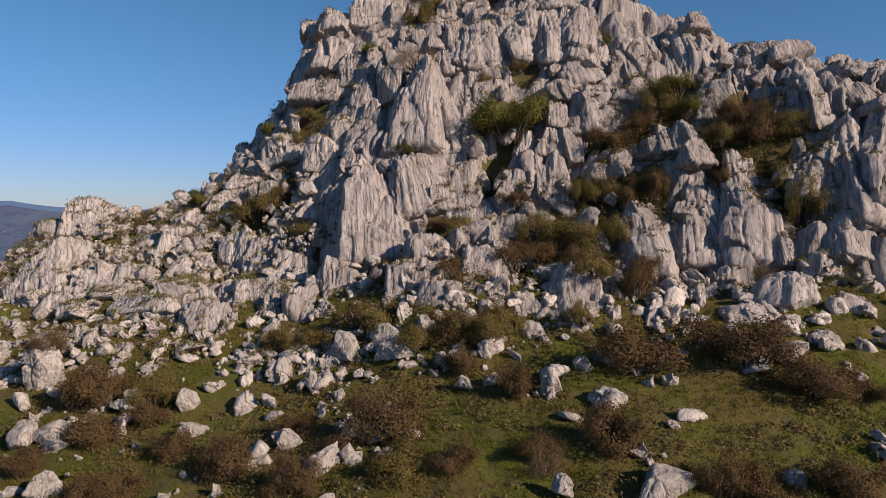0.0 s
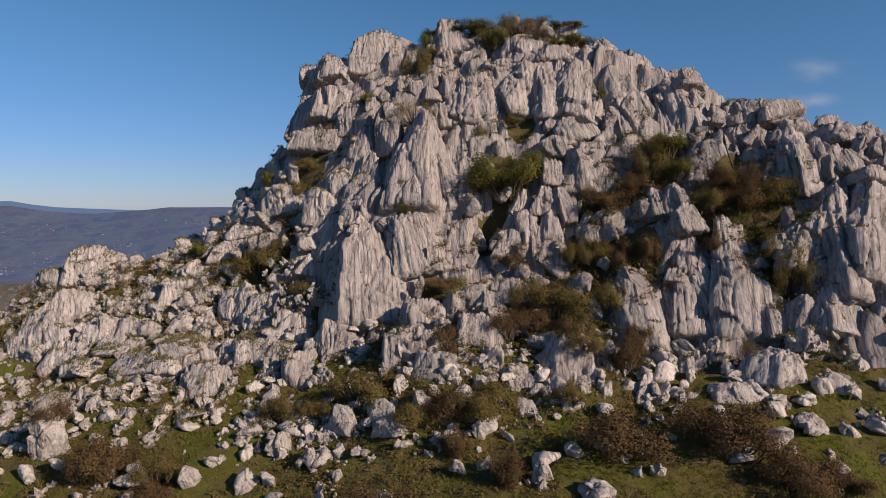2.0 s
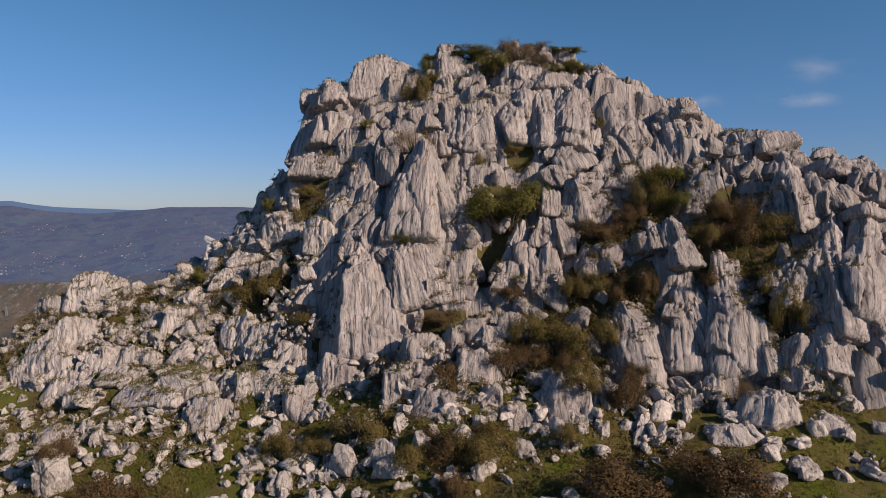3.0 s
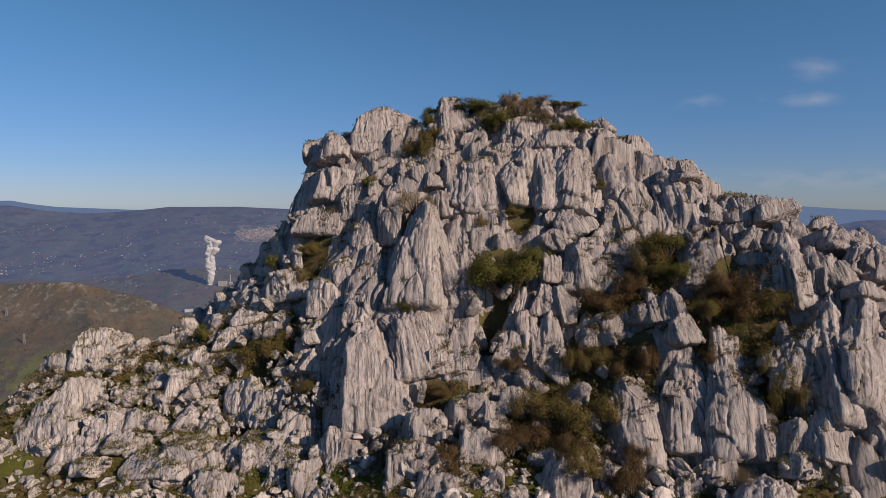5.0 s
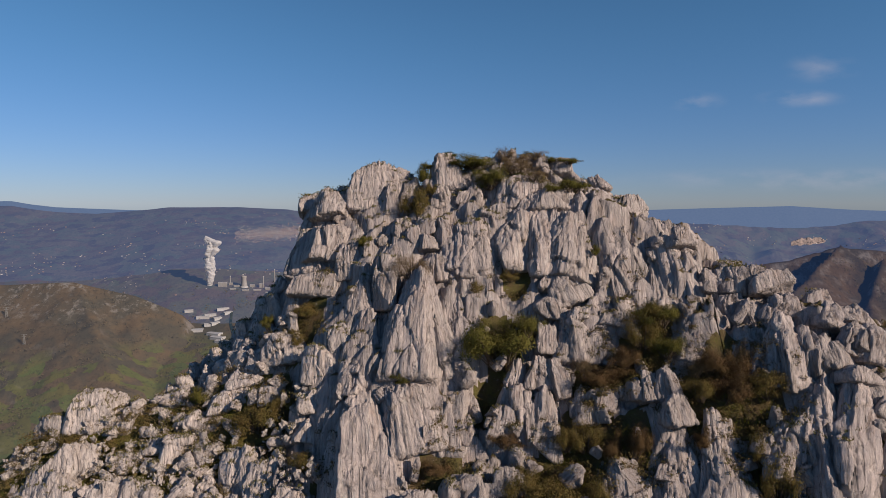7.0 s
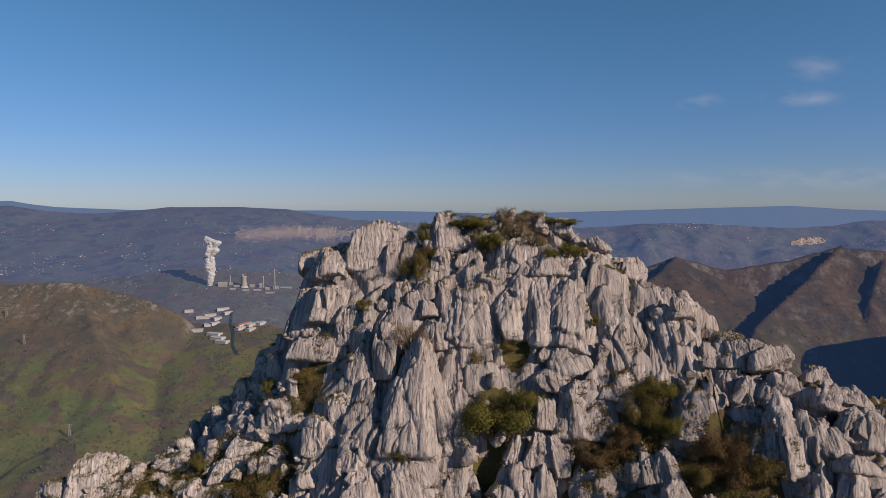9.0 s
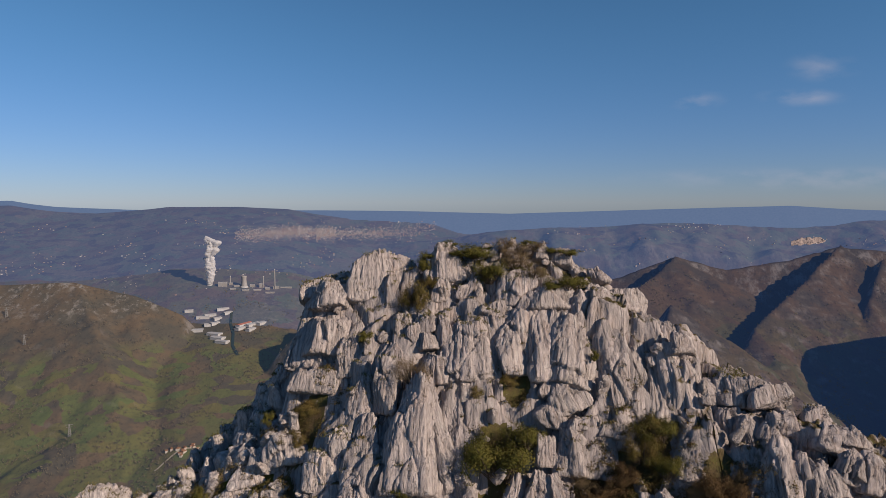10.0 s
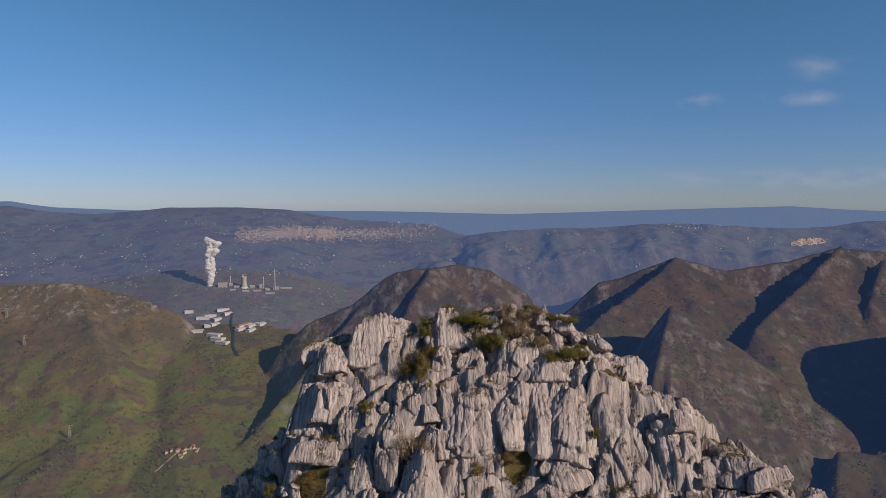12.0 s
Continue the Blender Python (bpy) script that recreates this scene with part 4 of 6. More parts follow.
CREST_SLABS = [
    (-6.35, 45.28, 20.21, 2.44, 1.83, 34, -3, 0.3), (-5.29, 45.03, 20.45, 1.18, 1.93, 34, -4, 0.15), (-4.31, 44.85, 20.88, 1.3, 2.87, 34, -2, 0.15), (10.22, 42.22, 19.82, 2.18, 1.88, 34, 6, 0.15),
    (8.41, 41.04, 20.18, 1.46, 1.54, 34, 5, 0.1), (7.54, 40.94, 20.28, 1.05, 1.38, 34, 1, 0.2), (8.85, 43.04, 21.34, 0.99, 1.0, 34, -7, 0.4), (6.85, 43.8, 22.13, 1.32, 1.0, 34, 2, 0.3),
    (5.86, 43.95, 22.44, 0.76, 0.9, 34, 0, 0.4), (5.23, 44.42, 22.66, 0.7, 0.99, 34, 0, 0.4), (3.04, 45.15, 22.55, 0.91, 1.01, 34, -2, 0.4), (0.6, 43.87, 21.83, 1.51, 2.27, 34, -4, 0.2),
]
CREST_BLOCKS = [
    (11.49, 39.7, 18.8, 1.4, 1.26, 34, 0, 0.3), (11.74, 38.14, 18.72, 1.07, 1.08, 34, 0, 0.3), (4.3, 41.69, 20.72, 1.78, 2.08, 34, -1, 0.2), (5.83, 40.92, 20.21, 1.74, 1.34, 34, 1, 0.2),
    (13.69, 37.5, 17.23, 1.36, 0.96, 34, -6, 0.3), (14.38, 36.38, 17.01, 1.26, 0.81, 34, 2, 0.3),
]
RUBBLE_SLABS = [
    (-11.17, 32.63, 6.27, 2.43, 0.91, 24, -2, 0.2), (-8.89, 31.53, 6.05, 1.49, 1.44, 24, -13, 0.2), (-17.81, 36.1, 6.46, 2.58, 2.65, 34, -18, 0.1), (-14.73, 35.26, 6.68, 1.78, 2.08, 24, -11, 0.15),
    (-15.82, 34.94, 6.35, 1.66, 1.27, 24, -12, 0.15), (-12.28, 33.44, 6.42, 1.34, 1.03, 24, -10, 0.2), (-14.83, 32.0, 5.26, 1.23, 0.81, 24, -12, 0.2), (-7.35, 32.76, 6.74, 1.53, 1.33, 24, -6, 0.15),
    (-5.86, 32.43, 6.71, 1.63, 1.3, 24, -5, 0.15), (-3.63, 32.95, 7.29, 1.14, 0.83, 24, -3, 0.2), (-0.67, 30.01, 7.49, 1.39, 1.12, 24, -9, 0.2), (1.7, 28.96, 7.28, 0.95, 0.92, 24, -1, 0.2),
]
RUBBLE_BLOCKS = [
    (2.73, 28.82, 7.14, 0.95, 0.58, 24, 2, 0.3), (3.72, 30.02, 8.02, 1.0, 0.63, 24, -4, 0.3), (4.36, 29.05, 7.37, 1.33, 1.15, 24, -2, 0.25), (5.22, 29.92, 7.92, 1.15, 0.86, 24, 2, 0.2),
    (5.65, 29.12, 7.44, 0.96, 0.97, 24, -4, 0.2), (4.61, 27.91, 6.83, 0.73, 0.56, 24, 4, 0.2), (7.03, 29.25, 7.41, 0.6, 0.6, 24, -1, 0.3), (8.28, 28.69, 7.36, 0.76, 0.95, 24, 1, 0.3),
    (8.06, 27.55, 6.76, 0.72, 0.55, 24, 8, 0.2), (9.53, 29.22, 7.99, 1.0, 0.99, 24, 9, 0.2), (9.23, 27.08, 6.98, 1.54, 0.7, 24, 4, 0.15), (10.72, 27.33, 7.7, 1.59, 1.32, 24, 18, 0.3),
]
RUBBLE_STONES = [
    (12.23, 27.16, 7.21, 1.88, 0.87, 24, 2, 0.2), (13.29, 27.81, 7.57, 1.07, 0.9, 22, 6, 0.2), (11.95, 28.51, 8.44, 0.93, 0.86, 24, 7, 0.2), (10.63, 25.82, 6.62, 0.66, 0.5, 24, 12, 0.2),
    (-12.19, 31.73, 5.64, 0.92, 0.53, 24, -10, 0.2), (-8.6, 29.84, 5.48, 0.85, 0.3, 24, -8, 0.2),
]
FLANK_SLABS = [
    (-8.45, 43.51, 15.19, 1.6, 1.87, 19, 1, 0.3), (-9.72, 44.08, 13.77, 1.63, 1.95, 24, -1, 0.3), (-11.02, 44.79, 12.47, 1.54, 1.83, 24, -4, 0.3), (-12.27, 45.17, 11.44, 1.5, 1.44, 24, -7, 0.3),
    (-13.04, 44.42, 10.85, 1.47, 1.58, 24, -4, 0.3), (-13.65, 43.65, 10.29, 1.44, 1.69, 24, -8, 0.3), (-8.56, 41.65, 12.77, 1.82, 1.74, 24, -3, 0.3), (-10.13, 41.97, 11.42, 1.84, 1.75, 24, -6, 0.3),
    (-7.36, 42.3, 14.74, 0.95, 1.62, 21, 0, 0.2), (-11.64, 41.98, 10.46, 1.84, 1.35, 24, -7, 0.3),
]
# low slabs along the foot: plan place, width, length and taper
FOOT_SLABS = [
    (4.2, 29.0, 1.7, 2.4, 0.1), (5.5, 29.3, 1.4, 2.0, 0.2), (-0.8, 30.2, 1.5, 1.6, 0.2), (0.2, 29.1, 1.5, 1.3, 0.15), (1.8, 29.2, 1.0, 1.3, 0.3), (2.7, 28.6, 1.0, 1.1, 0.22),
    (-3.8, 32.1, 1.7, 1.9, 0.15), (-7.6, 32.5, 1.1, 1.8, 0.3), (-6.3, 31.8, 1.1, 1.6, 0.22), (-5.0, 31.4, 1.1, 1.6, 0.1), (-11.9, 32.9, 1.3, 2.0, 0.22), (-10.6, 32.5, 1.2, 1.8, 0.1), (-8.7, 31.7, 1.6, 1.7, 0.2),
]

ROCK_SEED = [100]


def slabs(parent, rows, mat=None):
    for x, y, z, w, h, tilt, lean, taper in rows:
        ROCK_SEED[0] += 1
        rng = random.Random(ROCK_SEED[0])
        d = min(max(w, 1.0), 2.6)
        big = w > 1.4
        me = rock_mesh(w * 1.26, d, h * 1.08, ROCK_SEED[0], (0.055, 0.10, 0.10), taper, 1.0, square=8.0, planes=13, cut=(0.82, 1.0) if big else (0.72, 1.0), blocky=0.7, mat=mat)
        piece("rock_slab", me, parent, pose(x, y + 0.44 * d, z, -tilt, lean, rng.uniform(-16, 16)) @ pose(0, 0, -0.05 * h))


peak = crag("summit_crag", "pale grey fluted limestone summit crag with steep cleft slabs")
ridge = crag("ridge_crag", "jagged grey limestone ridge with leaning fluted fins")
shoulder = crag("shoulder_crag", "low broken limestone shoulder falling away from the summit")
core(peak, -9.5, 12.0, 28.0, 50.0)
core(ridge, 12.0, 19.9, 26.0, 46.0)
core(shoulder, -23.0, -9.5, 30.5, 47.0)
for rows in (CROWN_SLABS, CROWN_BLOCKS, FACE_SLABS, FACE_BLOCKS, FRONT_SLABS, FRONT_BLOCKS, BLOCK_SLABS, BLOCK_BLOCKS, GULLY_SLABS, GULLY_BLOCKS, BUTTRESS_SLABS, BUTTRESS_BLOCKS, CREST_SLABS, CREST_BLOCKS, FLANK_SLABS):
    slabs(peak, rows)
for rows in (COMB_SLABS, COMB_BLOCKS, SPINE_SLABS, SPINE_BLOCKS, FIN_SLABS):
    slabs(ridge, rows)
for rows in (TERRACE_SLABS, TERRACE_BLOCKS, SHOULDER_SLABS, SHOULDER_BLOCKS, APRON_SLABS, APRON_BLOCKS):
    slabs(shoulder, rows, PALE_ROCK)
for row in RUBBLE_SLABS + RUBBLE_BLOCKS + RUBBLE_STONES:
    slabs(shoulder if row[0] < -4.5 else ridge if row[0] > 8.5 else peak, [row], PALE_ROCK)
slabs(peak, [(x, y - 0.2 * w, zs(x, y) - 0.1, w, h, 22, 0, taper) for x, y, w, h, taper in FOOT_SLABS])

# smaller broken blocks between the slabs
SMALL = [rock_mesh(1.0, 0.8, 1.1 + 0.5 * (k % 3), 900 + k, 0.115, 0.3, 0.9) for k in range(14)]
SMALL_PALE = [rock_mesh(1.0, 0.8, 1.0 + 0.4 * (k % 3), 930 + k, 0.115, 0.3, 0.6, PALE_ROCK) for k in range(8)]
rng = random.Random(5)
for k in range(640):
    x, y = rng.uniform(-21, 17), rng.uniform(27.0, 46)
    if rng.random() > (0.45 if x < -8 else 1.0) * np.interp(y - 0.45 * min(x + 6, 0), [27, 28.5, 32, 35, 46], [0.3, 0.9, 0.9, 0.25, 0.12]):
        continue
    if y < np.interp(x, [-20, -10, 0, 10, 17], [31.5, 30.5, 27.6, 26.8, 25.8]) or (x < -8 and y > 45) or (x > 12 and y > 38):
        continue
    s = rng.uniform(0.3, 0.62) + 0.4 * rng.random() ** 3
    owner = shoulder if x < -9.5 else ridge if x > 12 else peak
    piece("rock_block", SMALL_PALE[k % 8] if owner == shoulder or y < 31 else SMALL[k % 14], owner, pose(x, y, zs(x, y) - 0.25, rng.uniform(-50, 25), rng.uniform(-40, 40), rng.uniform(-70, 70)) @ Matrix.Diagonal((s * rng.uniform(0.8, 1.5), s * rng.uniform(0.7, 1.1), s * rng.uniform(0.6, 1.1), 1)))

rng = random.Random(15)
for k in range(110):
    x = rng.uniform(-21, -7)
    y = rng.uniform(33.2, 40.5) - 0.08 * (x + 7)
    s = rng.uniform(0.25, 0.6) + 0.5 * rng.random() ** 3
    piece("rock_block", SMALL_PALE[k % 8], shoulder, pose(x, y, zs(x, y) - 0.05, rng.uniform(-60, 30), rng.uniform(-50, 50), rng.uniform(-70, 70)) @ Matrix.Diagonal((s * 1.2, s, s * 0.75, 1)))

for k in range(70):
    x, y = rng.uniform(-16, -9.3), rng.uniform(40.2, 46)
    s = rng.uniform(0.5, 1.0) + 0.6 * rng.random() ** 2
    piece("rock_block", SMALL_PALE[k % 8], shoulder, pose(x, y, zs(x, y) - 0.2, rng.uniform(-30, 15), rng.uniform(-25, 10), rng.uniform(-70, 70)) @ Matrix.Scale(s, 4))

for k in range(16):
    x, y = rng.uniform(-10.6, -8.6), rng.uniform(42.8, 46)
    piece("rock_block", SMALL_PALE[k % 8], shoulder, pose(x, y, zs(x, y) - 0.35, rng.uniform(-20, 15), rng.uniform(-20, 10), rng.uniform(-70, 70)) @ Matrix.Scale(rng.uniform(0.8, 1.5), 4))

for k in range(16):
    x, y = rng.uniform(-1.5, 8.5), rng.uniform(42.6, 46)
    piece("rock_block", SMALL[k % 14], peak, pose(x, y, zs(x, y) - 0.45, rng.uniform(-20, 20), rng.uniform(-20, 20), rng.uniform(-70, 70)) @ Matrix.Diagonal((0.7, 0.6, rng.uniform(0.25, 0.4), 1)))

# ---- loose boulders on the turf: plan place, width, height ----
BOULDERS = [
    (-13.1, 29.3, 1.29, 1.98), (-11.7, 26.3, 1.16, 0.97), (-10.6, 26.0, 1.18, 0.82), (-9.2, 23.2, 0.94, 0.94), (-6.7, 25.5, 0.91, 0.53), (-7.4, 26.9, 0.67, 0.87),
    (-2.5, 22.5, 0.84, 0.92), (-3.8, 24.1, 0.57, 0.59), (-2.9, 28.2, 1.07, 1.01), (-1.8, 28.1, 0.98, 1.01), (-1.5, 27.4, 1.26, 0.67), (-3.8, 27.2, 0.67, 0.79),
    (-4.9, 28.0, 0.88, 0.92), (-6.1, 28.9, 0.82, 0.58), (0.6, 25.5, 0.53, 0.41), (2.8, 24.6, 0.59, 0.88), (3.7, 25.4, 0.53, 0.48),
]
BLOCKS = [
    (4.2, 20.6, 1.28, 0.64), (2.4, 20.8, 0.56, 0.43), (10.4, 25.7, 0.61, 0.49),
    (-9.4, 27.2, 0.67, 0.5), (-2.8, 26.2, 0.39, 0.38), (-1.5, 23.5, 0.6, 0.26), (1.4, 25.5, 0.45, 0.41), (-3.8, 29.5, 0.47, 0.66), (-1.0, 26.7, 0.56, 0.32),
    (1.3, 26.6, 0.65, 0.73), (0.1, 26.6, 0.48, 0.48), (5.2, 22.7, 0.31, 0.25), (12.2, 26.8, 0.48, 0.45),
]

for k, (x, y, w, h) in enumerate(BOULDERS + BLOCKS):
    me = rock_mesh(w * 1.15, max(0.8 * w, 0.25), h * 0.85, 400 + k, 0.045, 0.15, 0.3, BOULDER_ROCK, 9.0, 20, (0.48, 0.90), 0.7)
    ob = new("boulder", me)
    ob.matrix_basis = pose(x, y, zs(x, y) + 0.27 * h, random.Random(k).uniform(-24, 12), random.Random(k + 50).uniform(-24, 24), random.Random(k + 99).uniform(-35, 35))
    tagged(ob, "pale limestone boulder half sunk in mountain turf", "boulder", "boulders on the turf")

STONES = [rock_mesh(0.36, 0.28, 0.24, 700 + k, 0.06, 0.1, 0.1, BOULDER_ROCK, 9.0, 9, (0.40, 0.80), 1.0) for k in range(8)]
rng = random.Random(8)
count = 0
while count < 290:
    x, y = rng.uniform(-17, 13), rng.uniform(20.5, 34)
    if rocky(x, y) > 0.9 or rng.random() > np.interp(y + 0.12 * x, [20, 25, 28, 31], [0.05, 0.2, 0.8, 1.0]):
        continue
    count += 1
    s = rng.uniform(0.35, 1.0) ** 1.5 * 2.4
    ob = new("stone", STONES[count % 8])
    ob.matrix_basis = pose(x, y, zs(x, y) + 0.05 * s, rng.uniform(-35, 35), rng.uniform(-35, 35), rng.uniform(0, 360)) @ Matrix.Diagonal((s * rng.uniform(0.8, 1.5), s * rng.uniform(0.7, 1.2), s * rng.uniform(0.5, 1.1), 1))
    tagged(ob, "small pale limestone stone lying in short turf", "stone", "stones on the turf")




def scree(n, seed, box=(-18, 14, 21, 35), foot=(33, 32, 29.5, 28.3, 27.5)):
    """Chips and cobbles too many to count, strewn below the rocks."""
    r = np.random.RandomState(seed)
    p, f = shell(2, 2, 2)
    x, y = r.uniform(box[0], box[1], n * 3), r.uniform(box[2], box[3], n * 3)
    foot = np.interp(x, [-18, -10, 0, 10, 14], foot)
    near = np.exp(-((y - foot + 0.6) / 2.6) ** 2) + 0.10
    patch = fbm(pts(x * 0.7, y * 0.7, 14.0), 3)
    pick = np.argsort(-(near * 0.8 + patch * 1.6 - 0.5 * np.clip((x - 4) / 4, 0, 1) + 0.35 * r.rand(n * 3)))[:n]
    x, y = x[pick], y[pick]
    v, size = [], 0.05 + 0.20 * r.rand(n) ** 3
    for k in range(n):
        q = p / np.linalg.norm(p, axis=1, keepdims=True) ** 0.6 * (1 + 0.35 * r.normal(size=(len(p), 1))).clip(0.5, 1.5)
        a = np.linalg.qr(r.normal(size=(3, 3)))[0]
        v.append((q * r.uniform(0.5, 1.2, 3)) @ a * size[k])
    v = np.stack(v) + np.stack([x, y, land(x, y) + size * 0.25], 1)[:, None]
    f = (f[None] + len(p) * np.arange(n)[:, None, None]).reshape(-1, 4)
    return tagged(new("scree", mesh("scree", v.reshape(-1, 3), f, BOULDER_ROCK, smooth=False)), "pale limestone chips strewn over turf below the crag", "scree", kind="stuff")


scree(1300, 61)
scree(700, 62, (-22, -6, 32, 41.5), (38, 37, 36, 36, 36))

# ---- shrubs and grass ----
bpy.context.view_layer.update()
BUILT = bpy.context.evaluated_depsgraph_get()


def rest(x, y, spread):
    """Height of the support below a place: the middle value of nine plumb lines."""
    found = []
    for dx in (-spread, 0, spread):
        for dy in (-spread, 0, spread):
            hit, place, *_ = scene.ray_cast(BUILT, Vector((x + dx, y + dy, 60)), Vector((0, 0, -1)))
            found.append(place.z if hit else zs(x, y))
    return sorted(found)[5]


def shrub_parts(seed, leaves, leaf, upright):
    """Stems and leaves of a bush about 1.5 m wide and 1 m high."""
    r = np.random.RandomState(seed)
    lumps = np.concatenate([r.uniform(-0.5, 0.5, (9, 2)), r.uniform(0.25, 0.72, (9, 1))], 1)
    lumps[:, 2] *= 1 - 0.7 * (lumps[:, :2] ** 2).sum(1)
    sv, sf = [], []
    tips = []
    for l in lumps:
        for _ in range(4):
            tip = l + r.normal(size=3) * (0.14, 0.14, 0.12)
            tips.append(tip)
            base = np.array([*(l[:2] * 0.25 + r.normal(size=2) * 0.03), -0.12])
            mid = (base + tip) / 2 + r.normal(size=3) * 0.05
            for a, b, ra, rb in ((base, mid, 0.022, 0.014), (mid, tip, 0.014, 0.004)):
                n = len(sv)
                for c, rad in ((a, ra), (b, rb)):
                    sv += [c + (rad, 0, 0), c + (-rad / 2, rad * 0.87, 0), c + (-rad / 2, -rad * 0.87, 0)]
                sf += [(n + i, n + (i + 1) % 3, n + 3 + (i + 1) % 3, n + 3 + i) for i in range(3)]
    which = r.randint(len(tips), size=leaves)
    spread = np.clip(r.normal(size=(leaves, 3)), -1.7, 1.7) * (0.11, 0.11, 0.09)
    c = np.array(tips)[which] + spread
    c[:, 2] = np.abs(c[:, 2]) * r.uniform(0.75, 1.0, leaves)
    out = spread / 0.13 + (c - (0, 0, 0.15)) * 1.6 + r.normal(size=(leaves, 3)) * 0.55
    out /= np.linalg.norm(out, axis=1, keepdims=True)
    a = np.cross(out, r.normal(size=(leaves, 3)) + (0, 0, 0.3 * upright))
    a /= np.linalg.norm(a, axis=1, keepdims=True)
    b = np.cross(out, a)
    ln = leaf * r.uniform(0.6, 1.4, (leaves, 1))
    wd = ln * 0.55
    v = np.stack([c - a * ln + b * wd, c + a * ln, c - a * ln - b * wd], 1).reshape(-1, 3)
    return mesh("branchwork", np.array(sv), np.array(sf), TWIG), (v, np.arange(leaves * 3).reshape(-1, 3))


def shrub_kind(name, label, seeds, leaves, leaf, upright, mat):
    kinds = []
    for s in seeds:
        stems, (v, f) = shrub_parts(s, leaves, leaf, upright)
        root = tagged(new(name), label, "shrub", "shrubs on the hill")
        piece("branchwork", stems, root)
        piece("foliage", mesh("foliage", v, f, mat, smooth=False), root)
        kinds.append(root)
    return kinds


def plant(kinds, rows, seed):
    """Bushes at their places: x, y, foot height, width, height."""
    r = random.Random(seed)
    for k, (x, y, z, w, h) in enumerate(rows):
        m = pose(x, y, z - 0.10 * h, 0, 0, r.uniform(0, 360)) @ Matrix.Diagonal((w / 1.22, w / 1.22, h * 1.15, 1))
        if k < len(kinds):
            kinds[k].matrix_basis = m
        else:
            copy_thing(kinds[k % len(kinds)], m @ Matrix.Diagonal((*(1 / s for s in kinds[k % len(kinds)].scale), 1)))


def rooted(rows):
    """Bushes given by plan place, width and height, set on what lies below them."""
    return [(x, y, rest(x, y, 0.25 * w), w, h) for x, y, w, h in rows]


# bushes on the turf: plan place, width, height
TURF_HEATHER = [
    (3.9, 22.1, 1.5, 1.2), (5.4, 25.5, 2.7, 1.3), (7.9, 24.9, 2.6, 1.6), (9.0, 24.0, 1.8, 1.0), (10.2, 23.9, 1.1, 0.8), (-1.5, 23.7, 1.7, 1.3), (0.1, 27.3, 1.8, 1.0),
    (-10.1, 27.7, 1.5, 1.4), (-12.8, 29.4, 1.1, 1.0), (-4.6, 23.0, 1.3, 1.0), (-3.6, 24.8, 1.1, 0.7), (-3.1, 21.9, 0.9, 1.0), (1.9, 24.6, 1.0, 1.0), (0.6, 26.3, 0.9, 1.0),
    (-7.4, 22.8, 1.1, 0.7), (-6.8, 24.1, 1.2, 0.8), (0.3, 21.8, 0.9, 0.8), (5.4, 20.6, 0.9, 0.9), (-10.3, 24.2, 1.1, 0.8), (-9.3, 25.7, 1.5, 1.2), (6.4, 28.9, 1.1, 1.5),
    (-11.1, 27.8, 2.0, 1.4), (-8.2, 26.7, 1.3, 0.8), (-5.0, 23.7, 1.2, 0.8), (-7.7, 22.8, 1.1, 0.8), (5.8, 20.4, 1.5, 0.9), (2.1, 21.9, 0.9, 0.6), (7.9, 20.8, 1.4, 0.9),
]
TURF_GORSE = [
    (-2.5, 29.2, 2.0, 1.0), (1.8, 27.4, 1.5, 0.9), (-5.4, 29.5, 1.2, 0.9), (-8.6, 27.4, 1.3, 1.0), (-0.9, 21.8, 1.3, 0.9), (-4.1, 29.4, 1.1, 0.7), (4.1, 27.3, 0.8, 0.7),
    (-0.6, 27.4, 1.5, 0.9), (1.2, 27.1, 1.6, 1.0), (5.0, 29.3, 1.5, 0.9),
]
TURF_SCRUB = [
    (2.2, 21.6, 0.9, 0.9), (9.9, 28.4, 0.7, 0.7),
]
# the mat on the summit: plan place, width, height
SUMMIT_MAT = [
    (-0.3, 44.5, 1.02, 0.31), (0.7, 44.9, 1.19, 0.37), (1.7, 45.0, 1.36, 0.43), (2.7, 45.0, 1.27, 0.43), (3.4, 45.2, 1.1, 0.37), (1.2, 44.2, 1.02, 0.31), (2.3, 44.3, 1.19, 0.31), (6.4, 44.0, 1.1, 0.31), (7.3, 43.8, 1.1, 0.37), (8.0, 43.4, 0.94, 0.31), (5.2, 45.0, 1.02, 0.31), (6.0, 44.8, 1.02, 0.31),
]
SUMMIT_SCRUB = [
    (3.9, 44.4, 1.1, 0.6), (4.8, 44.3, 1.19, 0.6), (5.6, 44.2, 1.02, 0.52), (4.4, 43.6, 1.19, 0.6), (4.3, 45.2, 1.02, 0.52),
]
